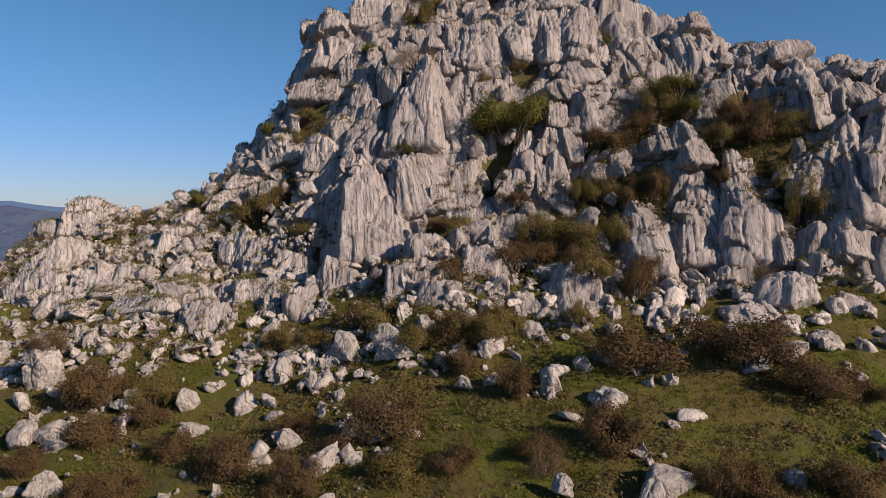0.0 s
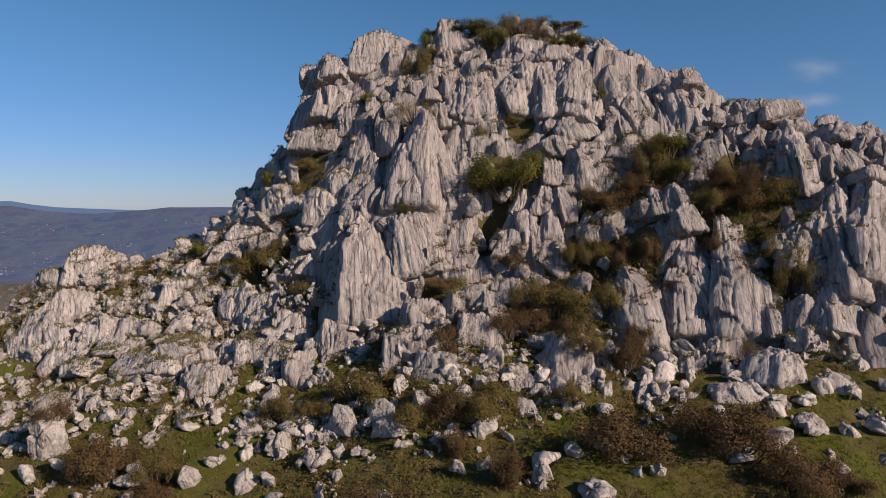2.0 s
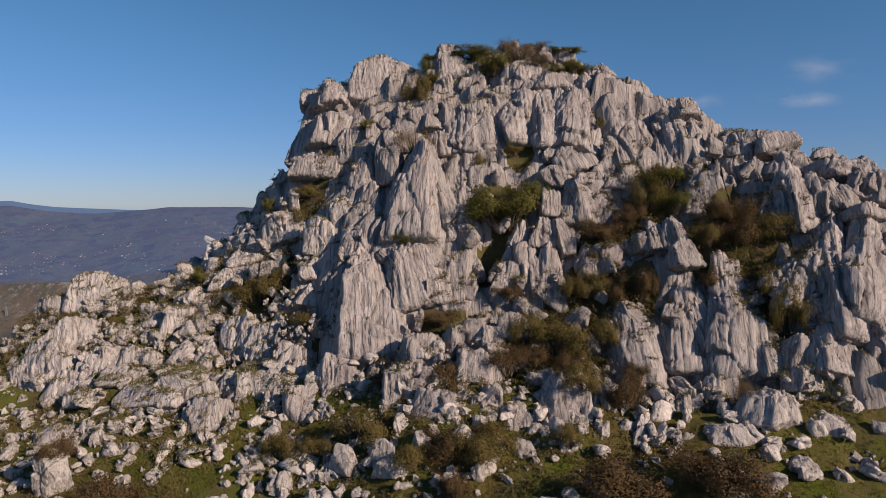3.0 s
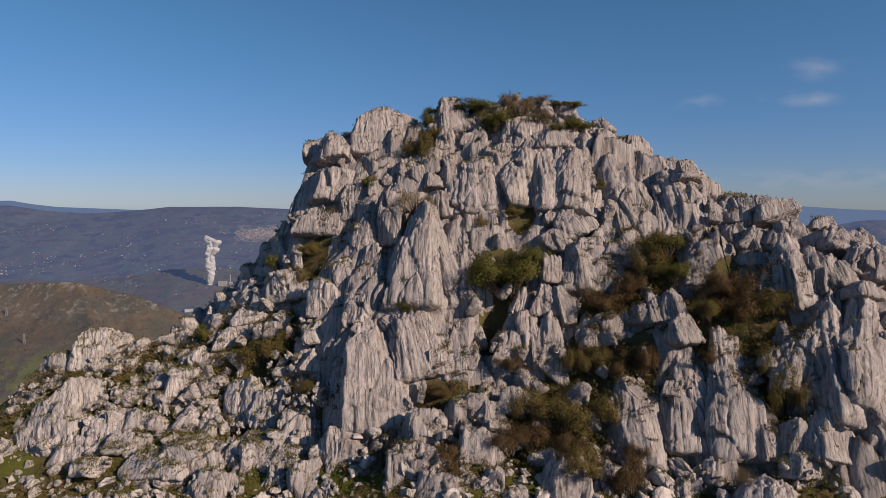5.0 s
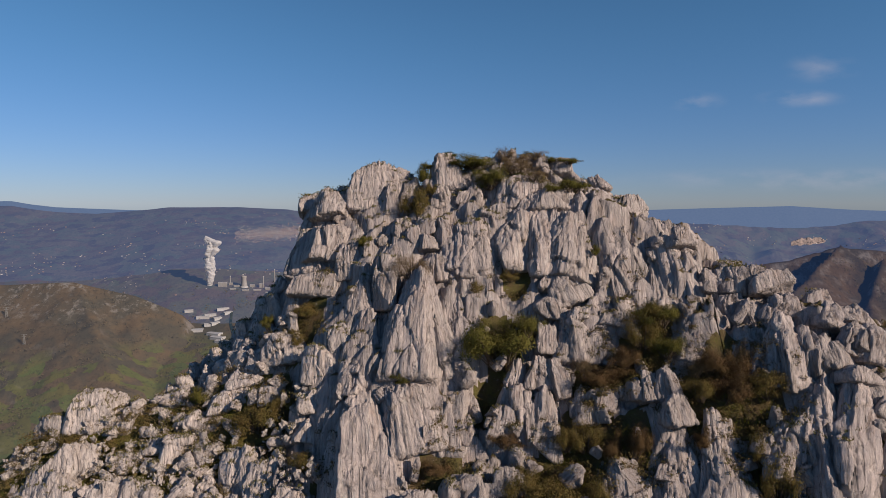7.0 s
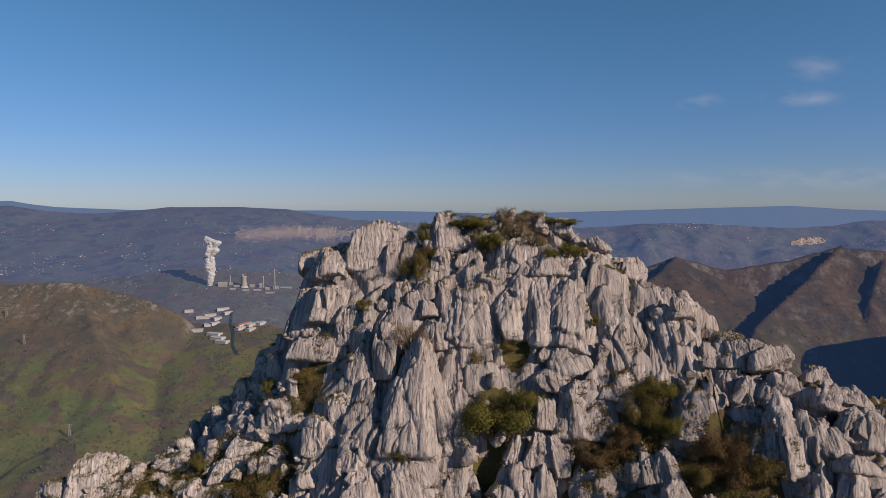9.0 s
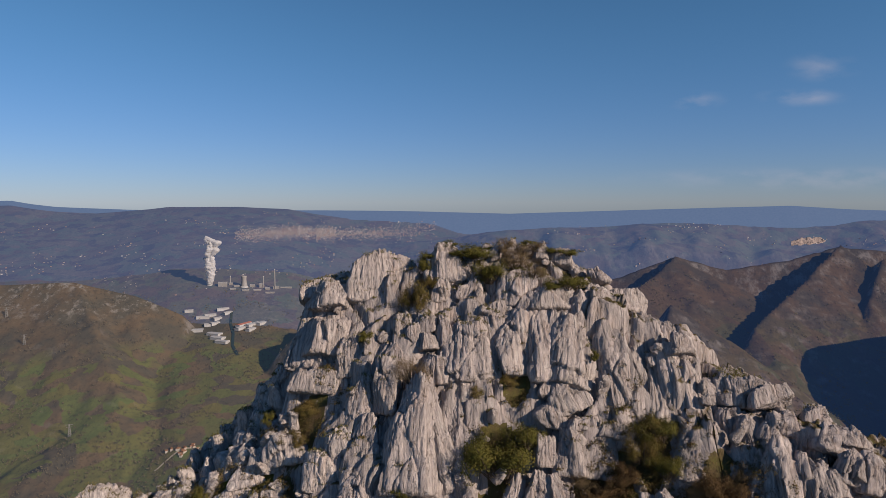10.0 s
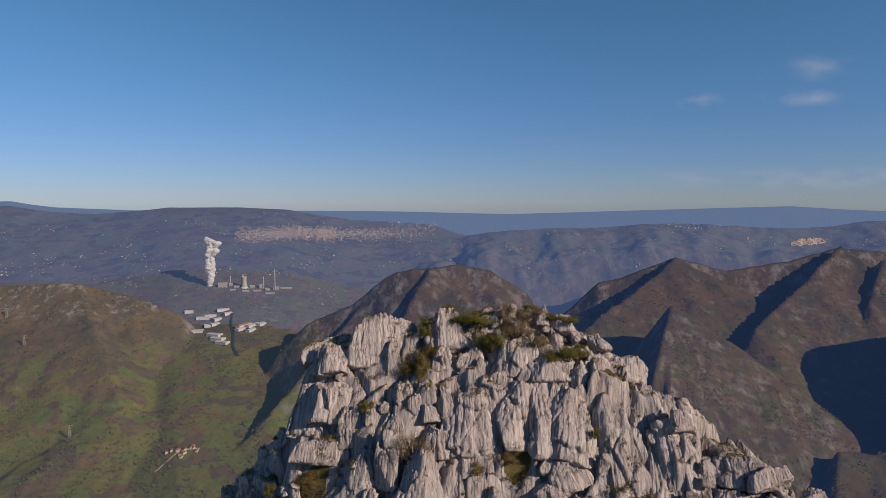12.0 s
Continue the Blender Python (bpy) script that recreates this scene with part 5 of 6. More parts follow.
# bushes rooted in the rock: x, y, foot height, width, height
CLEFT_EVERGREEN = [
    (3.02, 36.35, 13.25, 3.0, 2.0), (2.05, 36.86, 13.59, 1.27, 1.53), (4.21, 36.89, 14.23, 1.53, 1.15), (2.9, 42.74, 21.19, 1.39, 1.21), (-0.62, 44.56, 21.55, 1.15, 1.08), (-3.65, 41.64, 17.95, 0.77, 0.71),
    (-1.58, 35.73, 12.52, 1.13, 0.54), (-11.79, 39.51, 10.43, 0.9, 0.73), (10.02, 36.11, 15.0, 1.73, 0.99), (9.79, 34.7, 13.93, 1.18, 0.94), (2.0, 44.15, 22.32, 2.2, 0.75), (6.98, 41.55, 20.85, 1.63, 0.76),
    (6.1, 41.51, 20.79, 1.17, 0.52), (7.62, 38.6, 17.84, 0.48, 0.48), (-8.64, 40.86, 13.86, 0.64, 0.75),
]
CLEFT_GORSE = [
    (-8.33, 37.68, 9.8, 2.27, 1.48), (-7.21, 37.52, 10.58, 1.05, 0.79), (9.04, 35.7, 14.23, 1.22, 1.46), (9.66, 36.53, 15.15, 1.5, 0.9), (12.88, 32.45, 12.92, 1.21, 1.08), (12.18, 30.22, 9.88, 1.07, 1.58),
    (11.91, 31.04, 10.89, 0.74, 1.23), (10.47, 32.85, 12.66, 0.97, 0.88), (6.06, 33.1, 10.59, 1.11, 1.11), (5.32, 33.28, 10.53, 0.9, 1.03), (4.43, 31.35, 8.81, 1.88, 1.25), (3.35, 31.88, 9.13, 1.28, 1.07),
    (6.02, 31.47, 8.99, 1.26, 1.26), (-5.51, 34.92, 8.93, 1.2, 0.82), (-7.11, 39.51, 13.32, 1.23, 0.72), (-6.6, 40.46, 14.62, 1.32, 0.74), (2.04, 39.08, 15.85, 1.2, 0.82), (3.79, 38.92, 16.59, 1.25, 0.49),
    (2.01, 38.56, 15.22, 0.97, 0.7), (-18.18, 39.04, 8.46, 2.5, 0.55),
]
CLEFT_GORSE_MORE = [
    (-1.09, 42.59, 19.68, 1.39, 1.57), (-0.19, 43.15, 20.63, 0.92, 0.92),
]
CLEFT_HEATHER = [
    (11.34, 32.86, 12.68, 1.54, 1.45), (12.25, 33.17, 13.27, 1.33, 1.11), (11.29, 33.8, 13.49, 1.36, 1.05), (7.03, 34.87, 12.75, 1.66, 1.09), (8.14, 35.07, 13.44, 1.19, 0.86), (7.75, 32.44, 10.56, 0.96, 1.3),
    (6.95, 32.68, 10.47, 0.88, 1.1), (2.59, 30.68, 8.25, 1.42, 1.01), (3.6, 30.63, 8.26, 1.21, 1.01), (-1.71, 31.06, 7.39, 1.37, 0.91), (0.36, 30.29, 7.83, 1.4, 0.88), (4.77, 30.42, 8.14, 1.2, 1.0),
    (0.15, 33.33, 9.48, 1.26, 0.5), (2.88, 33.63, 10.41, 1.14, 0.59), (7.11, 30.19, 8.02, 0.99, 0.79), (10.07, 31.79, 11.16, 0.76, 0.84),
]
CLEFT_DRY = [
    (-1.09, 38.92, 16.82, 1.52, 1.35), (4.37, 42.96, 21.81, 1.7, 0.91), (5.19, 42.32, 21.45, 1.19, 0.78), (3.83, 43.65, 22.45, 0.81, 0.62), (10.58, 33.72, 13.39, 0.91, 0.82), (12.8, 33.91, 14.04, 1.14, 0.82),
    (6.42, 35.34, 13.09, 1.06, 0.72),
]

plant(shrub_kind("heather_bush", "rusty brown heather bush growing in mountain turf", (1, 2, 3), 8600, 0.0195, 1.2, HEATHER_LEAF), rooted(TURF_HEATHER) + CLEFT_HEATHER, 1)
plant(shrub_kind("gorse_bush", "olive brown gorse bush among limestone rocks", (4, 5, 6), 7800, 0.0195, 1.2, GORSE_LEAF), rooted(TURF_GORSE) + CLEFT_GORSE + CLEFT_GORSE_MORE, 2)
plant(shrub_kind("evergreen_bush", "dark olive green evergreen bush rooted in a rock cleft", (7, 8, 9), 8200, 0.0205, 0.5, GREEN_LEAF), rooted(SUMMIT_MAT) + CLEFT_EVERGREEN, 3)
plant(shrub_kind("dry_scrub", "thin dry brown scrub with bare twigs", (10, 11), 5000, 0.015, 1.6, DRY_LEAF), rooted(TURF_SCRUB + SUMMIT_SCRUB) + CLEFT_DRY, 4)


def tufts(name, label, n, box, mat, tall, seed, keep):
    r = np.random.RandomState(seed)
    x, y = r.uniform(box[0], box[1], n), r.uniform(box[2], box[3], n)
    k = keep(x, y, r.rand(n))
    x, y = np.repeat(x[k], 5), np.repeat(y[k], 5)
    n = len(x)
    x, y = x + r.normal(size=n) * 0.04, y + r.normal(size=n) * 0.04
    z = land(x, y) - 0.5 * rocky(x, y)
    a = r.uniform(0, 2 * np.pi, n)
    hgt = tall * r.uniform(0.5, 1.4, n)
    lean = r.normal(size=(n, 2)) * 0.5
    base = np.stack([x, y, z - 0.02], 1)
    side = np.stack([np.cos(a), np.sin(a), a * 0], 1) * 0.014
    top = base + np.stack([lean[:, 0] * hgt, lean[:, 1] * hgt, hgt], 1)
    v = np.stack([base - side, base + side, top], 1).reshape(-1, 3)
    return tagged(new(name, mesh(name, v, np.arange(n * 3).reshape(-1, 3), mat, smooth=False)), label, "grass", kind="stuff")


tufts("grass", "short green and straw grass on the slope", 26000, (-16, 13, 19, 33), GRASS_BLADE, 0.09, 3,
      lambda x, y, q: (fbm(pts(x * 0.5, y * 0.5, 1.0), 3) + 0.3 * q > 0.6) & (np.abs(x) < 0.8 * (y - 8)))


def ledge_growth(n, seed):
    """Olive grass and moss cushions where the rock lies flat enough to hold soil."""
    r = np.random.RandomState(seed)
    x, y = r.uniform(-20, 16.5, n), r.uniform(28.5, 46.5, n)
    want = fbm(pts(x * 0.42, y * 0.42, 6.0), 3) + 0.16 * np.clip((-x - 5) / 6, 0, 1) + 0.10 * np.clip((33 - y) / 3, 0, 1)
    base = []
    for px, py, q in zip(x, y, want):
        if q < 0.54:
            continue
        hit, p, nrm, *_ = scene.ray_cast(BUILT, Vector((px, py, 60)), Vector((0, 0, -1)))
        if hit and nrm.z > 0.80 + 0.6 * max(0.0, 0.60 - q):
            base.append(p[:])
    base = np.array(base)
    m = 16
    c = base.repeat(m, 0)
    off = r.normal(size=c.shape)
    off[:, 2] = np.abs(off[:, 2]) * 0.35
    c = c + off * r.uniform(0.06, 0.16, (len(base), 1)).repeat(m, 0)
    a = r.normal(size=c.shape) * (0.6, 0.6, 1)
    a[:, 2] = np.abs(a[:, 2]) + 0.4
    a /= np.linalg.norm(a, axis=1, keepdims=True)
    b = np.cross(a, r.normal(size=c.shape))
    b /= np.linalg.norm(b, axis=1, keepdims=True)
    ln = r.uniform(0.03, 0.07, (len(c), 1))
    v = np.stack([c - a * ln + b * ln * 0.4, c + a * ln, c - a * ln - b * ln * 0.4], 1).reshape(-1, 3)
    return tagged(new("ledge_grass", mesh("ledge_grass", v, np.arange(len(v)).reshape(-1, 3), LEDGE_LEAF, smooth=False)), "olive grass and moss on the rock ledges", "grass", kind="stuff")


LEDGE_LEAF = foliage("ledge_leaf", (0.15, 0.14, 0.045), (0.19, 0.15, 0.07), (0.11, 0.11, 0.035))
ledge_growth(26000, 4)


HEATH_LEAF = foliage("heath_leaf", (0.16, 0.125, 0.05), (0.18, 0.12, 0.06), (0.11, 0.10, 0.035))


def low_heath(n, seed, box=(-17, 14, 19.5, 33)):
    """Low brown heath between the bushes: clumps of small leaves close to the turf."""
    r = np.random.RandomState(seed)
    x, y = r.uniform(box[0], box[1], n), r.uniform(box[2], box[3], n)
    k = (fbm(pts(x * 0.45, y * 0.45, 2.0), 3) + 0.25 * r.rand(n) > 0.60) & (np.abs(x) < 0.8 * (y - 8))
    x, y = x[k], y[k]
    m = 34
    size = r.uniform(0.10, 0.30, len(x)).repeat(m)
    c = np.stack([x.repeat(m), y.repeat(m), (land(x, y) - 0.5 * rocky(x, y) * (x > -9)).repeat(m)], 1)
    off = r.normal(size=(len(c), 3))
    off[:, 2] = np.abs(off[:, 2]) * 0.55
    c = c + off * size[:, None] * 0.62
    out = off + (0, 0, 0.8) + r.normal(size=c.shape) * 0.5
    a = np.cross(out, r.normal(size=c.shape))
    a /= np.linalg.norm(a, axis=1, keepdims=True)
    b = np.cross(out / np.linalg.norm(out, axis=1, keepdims=True), a)
    ln = r.uniform(0.02, 0.045, (len(c), 1))
    v = np.stack([c - a * ln + b * ln * 0.6, c + a * ln, c - a * ln - b * ln * 0.6], 1).reshape(-1, 3)
    return tagged(new("low_heath", mesh("low_heath", v, np.arange(len(v)).reshape(-1, 3), HEATH_LEAF, smooth=False)), "low brown heath clumps between stones and turf", "heath", kind="stuff")


low_heath(5200, 21)
low_heath(2600, 22, (-21, -7, 33, 41.5))


def pocket_growth(seed):
    """Dead bracken, low heath and grass that cover the soil in the gullies."""
    r = np.random.RandomState(seed)
    base = []
    for px, py, reach, deep in POCKETS:
        if deep > 1:
            continue
        for _ in range(int(70 * reach * reach) + 30):
            x, y = px + r.normal() * reach * 0.7, py + r.normal() * reach * 0.7
            hit, p, nrm, *_ = scene.ray_cast(BUILT, Vector((x, y, 60)), Vector((0, 0, -1)))
            if hit and nrm.z > 0.55 and p.z < zs(x, y) + 0.15:
                base.append(p[:])
    base = np.array(base)
    m = 46
    c = base.repeat(m, 0)
    off = r.normal(size=c.shape)
    off[:, 2] = np.abs(off[:, 2]) * 0.8
    c = c + off * r.uniform(0.07, 0.20, (len(base), 1)).repeat(m, 0)
    out = off + (0, 0, 0.8) + r.normal(size=c.shape) * 0.6
    a = np.cross(out, r.normal(size=c.shape))
    a /= np.linalg.norm(a, axis=1, keepdims=True)
    b = np.cross(out / np.linalg.norm(out, axis=1, keepdims=True), a)
    ln = r.uniform(0.02, 0.05, (len(c), 1))
    v = np.stack([c - a * ln + b * ln * 0.6, c + a * ln, c - a * ln - b * ln * 0.6], 1).reshape(-1, 3)
    return tagged(new("gully_heath", mesh("gully_heath", v, np.arange(len(v)).reshape(-1, 3), GULLY_LEAF, smooth=False)), "dead bracken and olive heath filling the rock gullies", "heath", kind="stuff")


GULLY_LEAF = foliage("gully_leaf", (0.13, 0.105, 0.040), (0.14, 0.085, 0.045), (0.085, 0.085, 0.025))
pocket_growth(33)


# ---- the valley below ----
def spot(u, ahead):
    """A place on the far land by bearing and distance ahead."""
    x, y = u * ahead, EYE_Y + ahead
    return x, y, float(far_land(x, y))


def box_mesh(name, boxes, *mats):
    """One mesh of upright boxes: x, y, z of the base, three sizes and a turn in radians."""
    b = np.asarray(boxes, float)
    c = np.array([(-1, -1, 0), (1, -1, 0), (1, 1, 0), (-1, 1, 0), (-1, -1, 1), (1, -1, 1), (1, 1, 1), (-1, 1, 1)]) * (0.5, 0.5, 1)
    v = c[None] * b[:, None, 3:6]
    cs, sn = np.cos(b[:, 6:7]), np.sin(b[:, 6:7])
    v = np.stack([v[..., 0] * cs - v[..., 1] * sn, v[..., 0] * sn + v[..., 1] * cs, v[..., 2]], -1) + b[:, None, :3]
    f = np.array([(4, 5, 6, 7), (0, 1, 5, 4), (1, 2, 6, 5), (2, 3, 7, 6), (3, 0, 4, 7)])
    return mesh(name, v.reshape(-1, 3), (f[None] + 8 * np.arange(len(b))[:, None, None]).reshape(-1, 4), *mats, smooth=False)


def gable_mesh(l, w, rise, over, mat):
    """A pitched roof of some thickness, ridge along x."""
    l, w = l / 2 + over, w / 2 + over
    v = [(-l, -w, 0), (l, -w, 0), (l, w, 0), (-l, w, 0), (-l, 0, rise), (l, 0, rise)]
    v += [(x, y, z - 0.4) for x, y, z in v[:4]]
    me = bpy.data.meshes.new("roof")
    me.from_pydata(v, [], [(0, 1, 5, 4), (2, 3, 4, 5), (3, 0, 4), (1, 2, 5), (6, 7, 1, 0), (8, 9, 3, 2), (9, 6, 0, 3), (7, 8, 2, 1), (9, 8, 7, 6)])
    me.materials.append(mat)
    return me


RENDERED = plain("pale_render", (0.36, 0.33, 0.30))
TILED = plain("terracotta_tiles", (0.22, 0.12, 0.08))
SHEET = plain("white_sheet_metal", (0.38, 0.38, 0.39), 0.6)
RED_SHEET = plain("red_sheet_metal", (0.40, 0.16, 0.12), 0.5)
GREY_SHEET = plain("grey_sheet_metal", (0.36, 0.37, 0.39), 0.5)
CONCRETE = plain("concrete", (0.27, 0.26, 0.26))
STEEL = plain("galvanised_steel", (0.20, 0.20, 0.20), 0.6)
STEAM = plain("steam", (0.74, 0.73, 0.74), 1.0, 0.04)
_b = STEAM.node_tree.nodes["Principled BSDF"]
_thin = STEAM.node_tree.nodes.new("ShaderNodeBsdfTranslucent")
_thin.inputs["Color"].default_value = (0.66, 0.65, 0.66, 1)
_both = STEAM.node_tree.nodes.new("ShaderNodeMixShader")
_both.inputs[0].default_value = 0.55
STEAM.node_tree.links.new(_b.outputs[0], _both.inputs[1])
STEAM.node_tree.links.new(_thin.outputs[0], _both.inputs[2])
STEAM.node_tree.links.new(_both.outputs[0], STEAM.node_tree.nodes["Material Output"].inputs[0])
TRACK = plain("gravel_track", (0.34, 0.30, 0.24))


def hall(name, label, category, u, ahead, l, w, h, turn, wall_mat, roof_mat, rise):
    x, y, z = spot(u, ahead)
    root = tagged(new(name), label, category)
    root.matrix_basis = pose(x, y, z - 3, 0, 0, turn)
    piece("wall", box_mesh("wall", [(0, 0, 0, l, w, h + 3, 0)], wall_mat), root)
    piece("roof", gable_mesh(l, w, rise, 0.6, roof_mat), root, pose(0, 0, h + 3.1))
    return root


# industrial estate by the river: bearing, distance, length, width, turn
for u, ahead, l, w, turn in ((-0.395, 2932, 58, 34, 12), (-0.366, 2896, 66, 36, -20), (-0.361, 2858, 64, 34, -20), (-0.354, 2826, 60, 32, -20), (-0.384, 3060, 60, 26, 15), (-0.372, 3086, 54, 22, 25), (-0.362, 3050, 46, 24, 60), (-0.366, 3004, 50, 24, 60), (-0.375, 2990, 40, 26, 20), (-0.345, 3110, 48, 22, 60), (-0.406, 3120, 40, 20, 20), (-0.352, 3150, 60, 20, 35)):
    hall("industrial_hall", "white sheet metal industrial hall on the valley floor", "hall", u, ahead, l, w, 9, turn, SHEET, SHEET, 3)
for u, ahead, l, w, turn, mat in ((-0.319, 2990, 90, 26, 68, RED_SHEET), (-0.324, 2950, 60, 24, 68, GREY_SHEET), (-0.305, 3000, 84, 26, 68, GREY_SHEET), (-0.308, 2950, 50, 24, 68, SHEET), (-0.292, 3020, 50, 30, 68, GREY_SHEET)):
    hall("workshop_hall", "long workshop hall with a low metal roof", "hall", u, ahead, l, w, 9, turn, SHEET, mat, 3)
# the power station
for u, ahead, l, w, h in ((-0.351, 3412, 44, 26, 20), (-0.338, 3430, 20, 16, 9), (-0.327, 3405, 40, 14, 7), (-0.304, 3425, 24, 16, 10), (-0.290, 3420, 16, 14, 20), (-0.280, 3405, 24, 16, 10), (-0.266, 3420, 30, 16, 12), (-0.250, 3440, 60, 10, 5), (-0.296, 3380, 40, 10, 5), (-0.276, 3365, 46, 10, 5), (-0.315, 3360, 36, 10, 5), (-0.335, 3370, 30, 9, 5)):
    hall("boiler_house", "pale power station building on the valley floor", "power station", u, ahead, l, w, h, 8, CONCRETE, SHEET, 1.5)


def lathe(name, profile, n, mat):
    a = np.linspace(0, 2 * np.pi, n, endpoint=False)
    v = [(r * math.cos(t), r * math.sin(t), z) for r, z in profile for t in a]
    return mesh(name, v, sheet_faces(len(profile), n, True), mat)


def cooling_tower(u, ahead, height):
    x, y, z = spot(u, ahead)
    root = tagged(new("cooling_tower"), "pale concrete hyperbolic cooling tower", "cooling tower")
    root.matrix_basis = pose(x, y, z - 2)
    k = height / 70
    piece("shell", lathe("shell", [(21 * k, 0), (18 * k, 14 * k), (15 * k, 32 * k), (14 * k, 48 * k), (15 * k, 62 * k), (16 * k, 70 * k), (15 * k, 70 * k), (13 * k, 48 * k), (14 * k, 30 * k)], 32, CONCRETE), root)
    piece("basin", lathe("basin", [(23 * k, 0), (23 * k, 9 * k), (20 * k, 9.5 * k)], 32, SHEET), root, None, "white ring basin")


def chimney(u, ahead, height, rad):
    x, y, z = spot(u, ahead)
    root = tagged(new("chimney"), "tall slender concrete chimney of the power station", "chimney")
    root.matrix_basis = pose(x, y, z - 2)
    piece("shaft", lathe("shaft", [(rad, 0), (rad * 0.7, height), (rad * 0.5, height)], 16, CONCRETE), root)
    piece("rim", lathe("rim", [(rad * 0.8, height - 7), (rad * 0.95, height - 6), (rad * 0.95, height - 2), (rad * 0.75, height - 1)], 16, SHEET), root)


cooling_tower(-0.317, 3404, 64)
cooling_tower(-0.372, 3418, 46)
chimney(-0.268, 3412, 112, 3.4)
chimney(-0.286, 3416, 66, 2.6)
chimney(-0.339, 3428, 52, 2.6)


def steam_plume(u, ahead, height):
    """A leaning column of billows that widens as it rises."""
    x, y, z = spot(u, ahead)
    rings, n = 120, 48
    t = np.linspace(0, 1, rings).repeat(n)
    a = np.tile(np.linspace(0, 2 * np.pi, n, endpoint=False), rings)
    wide = np.interp(t, [0, 0.25, 0.55, 0.8, 0.93, 1], [15, 20, 30, 40, 30, 3])
    mid = np.interp(t, [0, 0.3, 0.5, 0.7, 0.85, 1], [0, 10, 2, 16, 22, -14])
    c = np.stack([mid + wide * np.cos(a), wide * np.sin(a), 6 + t * height], 1)
    out = np.stack([np.cos(a), np.sin(a), t * 0 + 0.25], 1)
    puff = np.abs(fbm(c / 60.0 + 3, 2) - 0.5) * 90 + np.abs(fbm(c / 24.0 + 7, 3) - 0.5) * 46 + np.abs(fbm(c / 8.0, 2) - 0.5) * 14 - 22
    v = c + out * (puff * np.clip(0.35 + t, 0, 1) * np.clip((1 - t) * 8, 0, 1))[:, None]
    f = sheet_faces(rings, n, True)
    ob = new("steam_plume", mesh("steam_plume", v, f, STEAM))
    ob.matrix_basis = pose(x, y, z)
    return tagged(ob, "white column of steam rising from a cooling tower", "steam", kind="stuff")


steam_plume(-0.372, 3418, 262)


def town(name, label, seed, n, chooser):
    """Many small far houses, too small to tell apart, joined."""
    r = np.random.RandomState(seed)
    u, ahead, l, h = chooser(r, n)
    x, y = u * ahead, EYE_Y + ahead
    z = far_land(x, y)
    boxes = np.stack([x, y, z - 4, l, l * r.uniform(0.25, 0.5, len(l)), h + 4, r.normal(size=len(l)) * 0.3], 1)
    return tagged(new(name, box_mesh(name, boxes, TOWN)), label, "town", kind="stuff")


TOWN, _nt, _b = material("far_house_walls")
_geo = _nt.nodes.new("ShaderNodeNewGeometry")
_ramp = _nt.nodes.new("ShaderNodeValToRGB")
_ramp.color_ramp.interpolation = "CONSTANT"
for k, (at, col) in enumerate(((0.0, (0.33, 0.295, 0.305)), (0.35, (0.30, 0.215, 0.21)), (0.62, (0.24, 0.23, 0.24)), (0.88, (0.44, 0.43, 0.43)))):
    e = _ramp.color_ramp.elements[k] if k < 2 else _ramp.color_ramp.elements.new(at)
    e.position, e.color = at, (*col, 1)
_nt.links.new(_geo.outputs["Random Per Island"], _ramp.inputs[0])
_nt.links.new(_ramp.outputs[0], _b.inputs["Base Color"])


def city_plan(r, n):
    u = np.concatenate([r.uniform(-0.33, -0.17, n // 2), r.uniform(-0.20, -0.01, n - n // 2)])
    mid = np.interp(u, [-0.33, -0.21, -0.04, 0], [4215, 4400, 4660, 4690])
    keep = r.rand(n) < np.interp(u, [-0.33, -0.30, -0.25, -0.1, -0.01], [0.25, 0.8, 1.0, 0.6, 0.15])
    return u[keep], (mid + r.normal(size=n) * 62)[keep], r.uniform(4, 9.5, n)[keep], r.uniform(1.5, 3.5, n)[keep] + 9 * (r.rand(n)[keep] > 0.96)


def hamlets_plan(r, n):
    u, ahead = r.uniform(-0.75, 0.75, n * 6), r.uniform(3250, 4720, n * 6)
    thick = fbm(pts(u * 22, ahead / 130, 4.0), 3) - (ahead < np.interp(u, [-0.3, 0.0, 0.1], [3250, 3500, 3800]))
    pick = np.argsort(-thick - 0.12 * r.rand(n * 6))[:n]
    m = len(pick)
    return u[pick], ahead[pick], r.uniform(4, 10, m), r.uniform(2.5, 5, m)


town("distant_city", "distant city of pale and terracotta blocks", 41, 5200, city_plan)
town("distant_hamlets", "scattered pale houses across the far valley", 42, 620, hamlets_plan)

# the village on the near pasture
rng = random.Random(77)
for k in range(14):
    u, ahead = -0.426 + rng.gauss(0, 0.012), 2110 + rng.gauss(0, 14)
    hall("house", "small pale village house with terracotta roof on pasture", "house", u, ahead, rng.uniform(9, 15), rng.uniform(8, 10), 6, rng.uniform(0, 180), RENDERED, TILED, 2.6)


